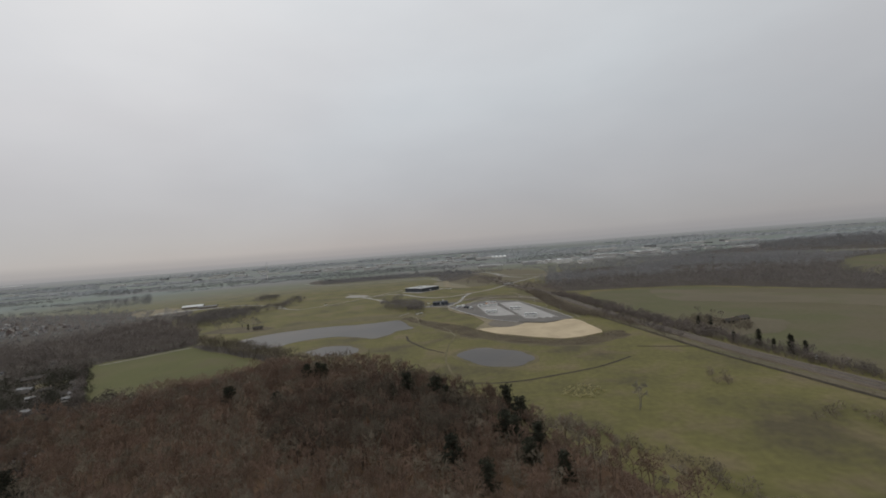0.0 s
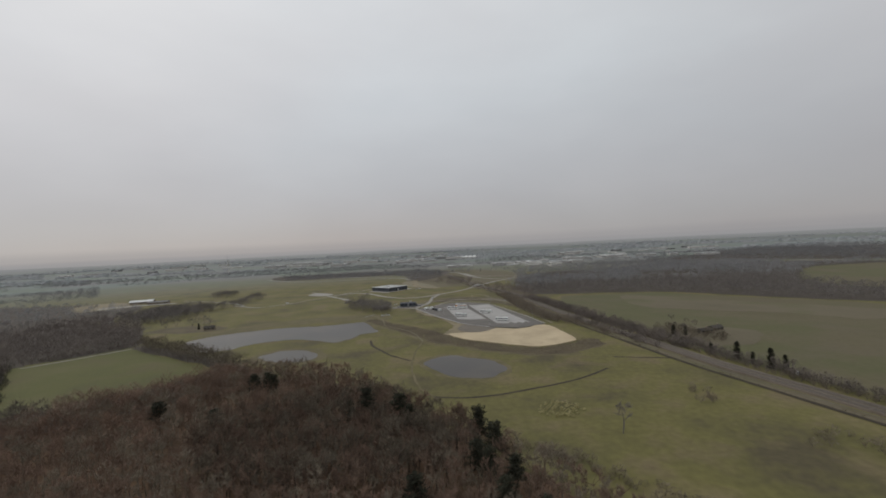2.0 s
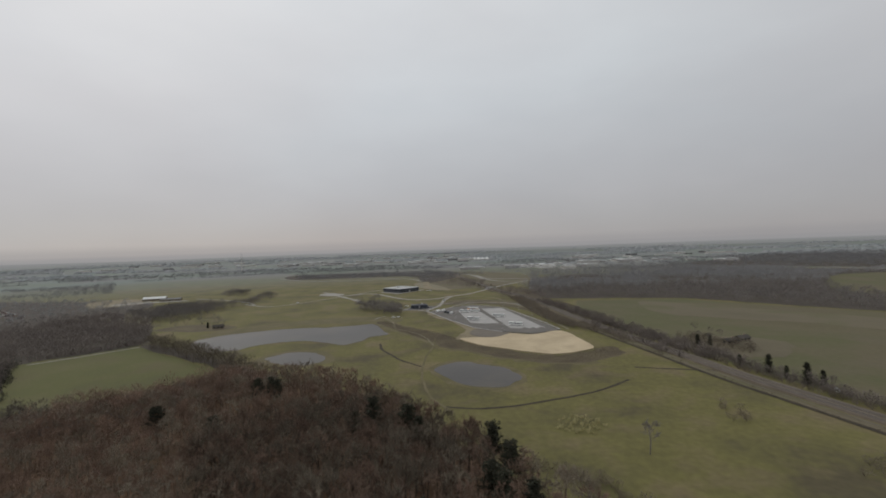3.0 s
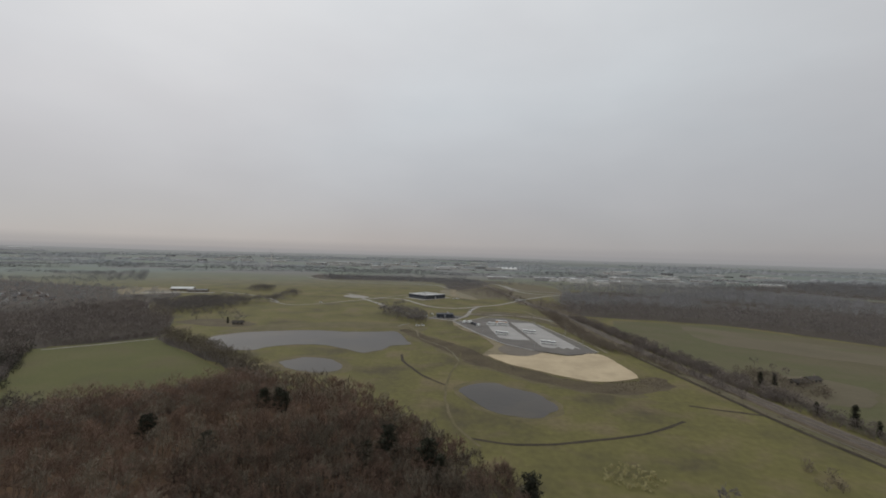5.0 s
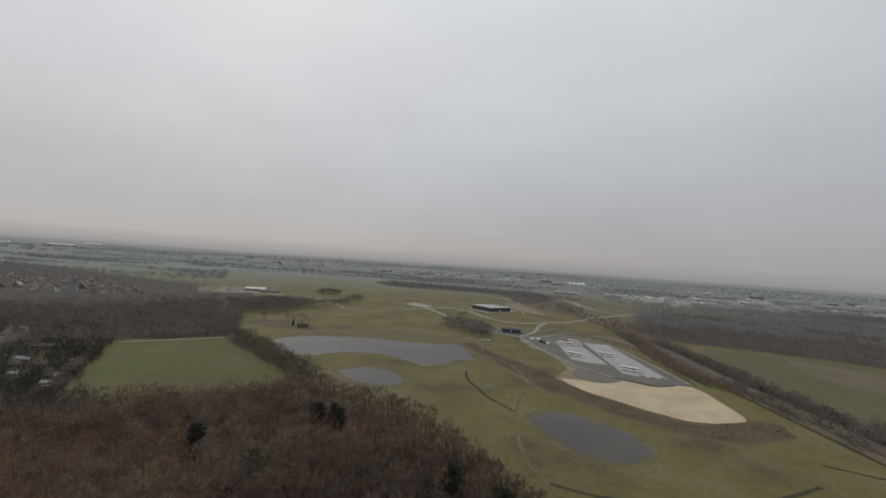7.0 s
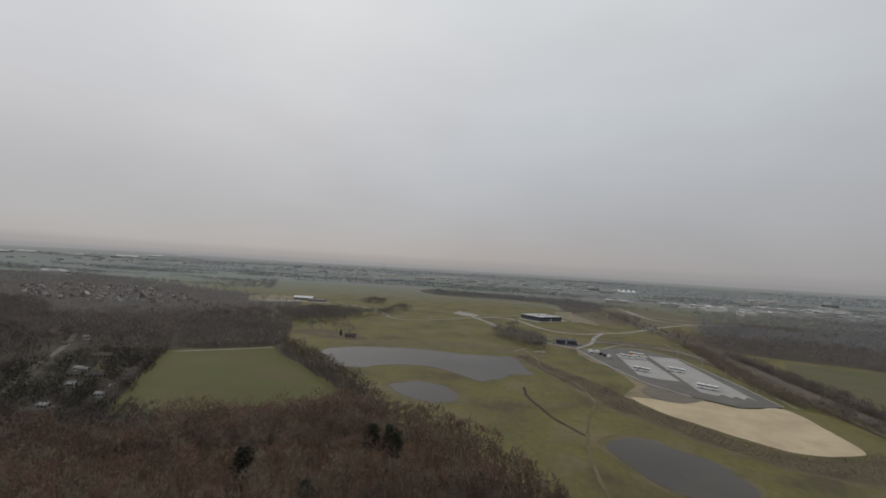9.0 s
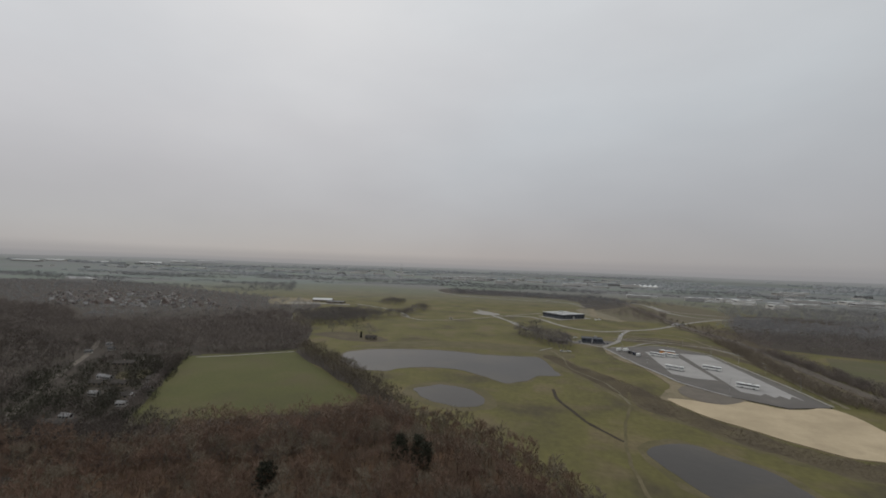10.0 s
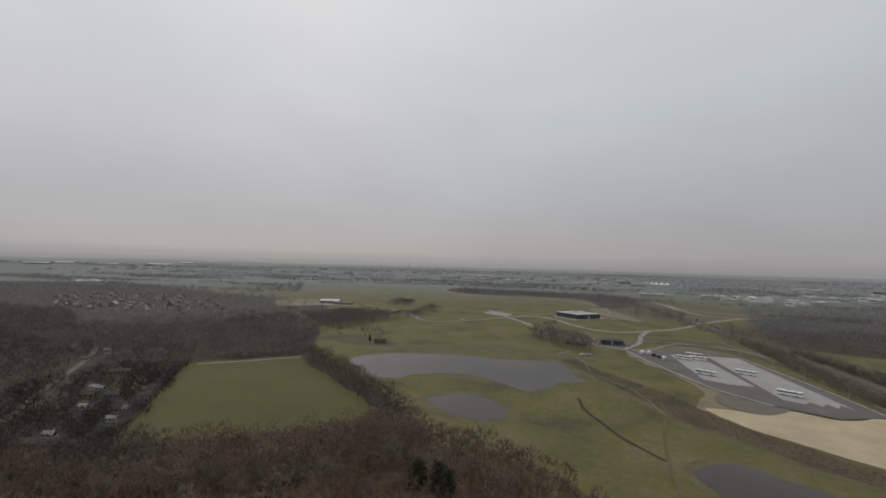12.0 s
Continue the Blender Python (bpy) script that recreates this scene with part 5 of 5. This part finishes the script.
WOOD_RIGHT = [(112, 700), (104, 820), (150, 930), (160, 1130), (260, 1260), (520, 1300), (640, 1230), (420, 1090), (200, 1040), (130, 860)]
stuff("wood_beyond", FARS, spread(WOOD_RIGHT, 13, 158), 0.4, 0.9, 159, M_TWIG_HAZE, "hazy grey leafless wood towards the works", "wood")
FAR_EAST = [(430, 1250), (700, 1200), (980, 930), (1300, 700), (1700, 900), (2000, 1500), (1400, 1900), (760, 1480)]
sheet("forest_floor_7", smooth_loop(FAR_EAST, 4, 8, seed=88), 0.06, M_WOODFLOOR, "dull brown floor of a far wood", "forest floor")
stuff("wood_far_east", FARS, in_sight(spread(FAR_EAST, 28, 258), WORK_AT, 46, 120), 0.8, 1.5, 259, M_TWIG_HAZE, "wide hazy grey wood far beyond the railway", "wood")
stuff("wood_north", FARS, spread(WOOD_NORTH, 16, 58), 0.4, 0.8, 59, M_TWIG_HAZE, "hazy grey leafless wood beyond the meadow", "wood")
stuff("verge_trees", FARS, spread([(-50, 930), (-4, 830), (20, 800), (50, 860), (60, 960), (0, 1000)], 12, 60) + spread([(66, 700), (92, 640), (104, 560), (86, 600), (60, 680)], 7, 61) + spread([(106, 610), (122, 640), (116, 720), (86, 780), (72, 780), (94, 690)], 7, 161), 0.35, 0.75, 62, M_TWIG_GREY, "bare trees on the road bank", "trees")
ribbon("verge_2", smooth_loop(EAST_HEDGE, 5, 0.8, False, seed=198), 13.0, 0.07, M_ROUGH, "brown rough grass under the hedge", "verge", 0, None, 0.4)
sheet("rail_bank", smooth_loop([(108, 605), (124, 640), (118, 725), (88, 790), (66, 800), (48, 790), (70, 700), (90, 620)], 5, 2, seed=199), 0.05, M_ROUGH, "brown rough bank at the bend of the railway", "verge")
stuff("wood_fringe", BUSHES, along([(-128, 284), (-104, 286), (-60, 267), (-32, 242), (-9, 206), (10, 188), (29, 172), (44, 160), (62, 138), (76, 104)], 1.6, 0, 63, 4.0), 0.4, 1.0, 64, M_TWIG_OLIVE, "low twiggy fringe of the wood", "scrub")
stuff("field_hedge", BUSHES, along([(-313, 334), (-264, 280), (-215, 224)], 1.6, -5, 65, 2.0) + along([(-306, 344), (-264, 393)], 2.0, 5, 66, 2.0), 0.6, 1.3, 67, M_TWIG_GREY, "bare hedge trees along the field", "hedge")
stuff("garden_evergreens", BUSHES, yards_clear(spread([(-240, 205), (-216, 226), (-262, 282), (-310, 330), (-345, 300), (-330, 240), (-280, 190), (-180, 110), (-150, 130)], 5.4, 68, 0.45, [[(-352, 289), (-344, 281), (-290, 236), (-284, 238)]])), 0.5, 1.5, 69, M_EVERGREEN, "dark evergreen garden hedges and shrubs", "shrubs")
sheet("shed_yard", smooth_loop([(152, 306), (179, 302), (206, 312), (222, 342), (206, 362), (176, 366), (160, 340)], 5, 5, seed=93), 0.16, M_FALLOW, "brown overgrown yard round the sheds", "yard")
stuff("yard_scrub", BUSHES, spread([(154, 318), (182, 312), (196, 330), (188, 350), (176, 372), (158, 362)], 5.0, 193), 0.5, 1.3, 194, M_TWIG_OLIVE, "brown bare shrubs round the sheds", "shrubs")
sheet("lot_bank", smooth_loop([(-30, 604), (10, 640), (62, 616), (98, 560), (94, 470), (86, 470), (72, 532), (57, 564), (34, 592), (2, 592)], 5, 3, seed=94), 0.05, M_ROUGH, "brown rough bank behind the lot", "verge")
stuff("evergreen_clump", FARS, yards_clear(spread([(-305, 238), (-252, 196), (-226, 204), (-232, 232), (-262, 258), (-292, 258)], 8.0, 95)) + spread([(-222, 178), (-190, 140), (-150, 112), (-138, 124), (-176, 160)], 7.5, 96), 0.35, 0.7, 97, M_EVERGREEN, "tall dark evergreens in the gardens", "trees")
sheet("farm_plot", smooth_loop([(-305, 462), (-285, 492), (-240, 482), (-222, 462), (-250, 448)], 5, 3, seed=92), 0.05, M_ROUGH, "brown rough plot round the farmstead", "yard")
stuff("meadow_shrubs", BUSHES, spread([(104, 206), (114, 206), (116, 226), (106, 228)], 4.5, 70) + spread([(116, 166), (142, 158), (152, 168), (124, 180)], 5.5, 170), 0.45, 1.0, 73, M_TWIG_OLIVE, "low brown shrubs in the meadow", "shrubs")
STRAW = [tuft(160 + s, 2.4, 1.5, 44, 0.26, 0) for s in range(4)]
stuff("pale_tussocks", STRAW, spread([(36, 206), (47, 199), (56, 208), (53, 219), (40, 219)], 2.4, 74), 0.35, 0.7, 75, M_STRAW, "pale dry grass tussocks in the meadow", "tussocks")
ribbon("track_2", smooth_loop([(-306, 333), (-284, 357), (-262, 384)], 6, 0.5, False, seed=90), 2.2, 0.16, M_ROAD, "pale track along the back of the field", "path")

stuff("lone_trees", LIGHT, [(178, 372), (186, 366), (170, 352), (184, 350), (165, 330), (166, 246), (169, 238), (160, 258)], 0.5, 0.85, 76, M_TWIG_GREY, "scattered bare trees in the meadow and by the sheds", "trees")
stuff("meadow_trees", LIGHT, [(63, 184), (65, 188)], 0.6, 0.8, 276, M_TWIG_DUSK, "few tall bare trees standing in the meadow", "trees")
pine_kinds = []
for wood, twig in PINES:
    ob = new("pine")
    part("trunk", mesh_from("trunk", *wood, M_BARK), M_BARK, ob)
    part("crown", mesh_from("crown", *twig, M_NEEDLE), M_NEEDLE, ob)
    tagged(ob, "dark green pine standing out of the bare wood", "pine", "pines in the wood")
    pine_kinds.append(ob)
conifer_wood, conifer_twig = pine_tree(9, 12.0, 13, 0.06)
conifer = new("conifer")
part("trunk", mesh_from("trunk", *conifer_wood, M_BARK), M_BARK, conifer)
part("crown", mesh_from("crown", *conifer_twig, M_NEEDLE), M_NEEDLE, conifer)
tagged(conifer, "dark green conifer standing in a hedgerow", "conifer", "conifers in the hedgerows")
PINE_AT = [(-94, 232, 1.0), (-88, 233, 0.95), (-84, 230, 0.9), (-118, 198, 1.0), (-93, 193, 0.85), (-40, 194, 0.8), (-34, 198, 1.0), (-20, 190, 1.1), (-16, 186, 0.9), (9, 171, 1.05), (13, 158, 1.0),
           (7, 150, 1.0), (17, 143, 0.9), (10, 146, 0.9), (-10, 129, 1.0), (13, 132, 0.9), (21, 122, 0.9), (0, 117, 0.9), (-140, 118, 1.0), (-146, 112, 1.05)]
RAIL_PINES = [(159, 333, 0.6), (163.5, 272, 0.68), (165.5, 262, 0.45), (168, 252, 0.72), (174, 250, 0.5), (157, 286, 0.45), (170, 338, 0.5), (-253, 468, 0.42)]
for i, (x, y, k) in enumerate(PINE_AT):
    m = pose(x, y, 0, 0, 0, 47 * i)
    if i < len(pine_kinds):
        t = pine_kinds[i]
        t.matrix_world = m
    else:
        t = copy_thing(pine_kinds[i % len(pine_kinds)], m)
    t.scale = (k * 1.05, k * 1.05, k * 0.92)
for i, (x, y, k) in enumerate(RAIL_PINES):
    t = conifer if i == 0 else copy_thing(conifer, pose(x, y, 0, 0, 0, 61 * i))
    if i == 0:
        t.matrix_world = pose(x, y, 0)
    t.scale = (k, k, k * 1.25)


# ---------------------------------------------------------------- distance
def far_belts():
    r, places = random.Random(61), []
    for k in range(170):
        a, rad = r.uniform(-1.2, 1.2), 1050 * (4.4 ** (r.random() ** 0.85))
        x, y = rad * math.sin(a), rad * math.cos(a)
        turn, length = r.gauss(0, 0.35) - a * 0.6, r.uniform(150, 600) * (rad / 1600) ** 0.6
        for j in range(int(length / 11)):
            d = r.uniform(-0.5, 0.5) * length
            places.append((x + d * math.cos(turn) + r.gauss(0, 12), y + d * math.sin(turn) + r.gauss(0, 22)))
    v, f, near = [], [], []
    for i in range(190):
        for j in range(78):
            x, y = -1950 + i * 18 + r.uniform(-8, 8), 860 + j * 18 + r.uniform(-8, 8)
            u, w = x * 0.94 + y * 0.34, y * 0.94 - x * 0.34
            if noise.noise((u * 0.0021, w * 0.0062, 3.0)) + 0.35 * noise.noise((u * 0.009, w * 0.02, 9.0)) > -0.05 and 950 < math.hypot(x, y) < 2300 and not (-0.66 < math.atan2(x, y) < -0.34 and math.hypot(x, y) < 1650):
                near.append((x, y))
    base = 0
    for x, y in in_sight(places, WORK_AT + [(118, 2480)], 60, 170):
        if math.hypot(x, y) > 4250 or (-460 < x < 160 and 600 < y < 1160) or (-1500 < x < -440 and y < 820) or (100 < x < 950 and 350 < y < 1200) or (-60 < x < 460 and 1330 < y < 1600):
            continue
        if math.hypot(x, y) < 2150:
            continue
        tv, tf = DISTANT[r.randrange(5)]
        s = r.uniform(0.7, 1.25) * (0.9 if math.hypot(x, y) < 2500 else 1.3)
        v.append(tv * s + (x, y, far_z(x, y)))
        f.append(tf + base)
        base += len(tv)
    near = [(x, y) for x, y in in_sight(near, WORK_AT + [(118, 2480)], 46, 130) if not ((-460 < x < 160 and y < 1180) or (-1500 < x < -440 and y < 800) or (100 < x < 950 and y < 1200) or (-60 < x < 460 and 1350 < y < 1600))]
    stuff("far_copses", [tuft(150 + s, 9.0, 10.5, 40, 0.55, 1) for s in range(5)], near, 0.5, 1.0, 162, M_TWIG_HAZE, "hazy grey leafless copses beyond the meadow", "copses")
    ob = new("far_woods", mesh_from("far_woods", np.concatenate(v), np.concatenate(f), M_FAR_HAZE))
    tagged(ob, "hazy grey-green belts of far trees", "far woods", "", "stuff")


far_belts()
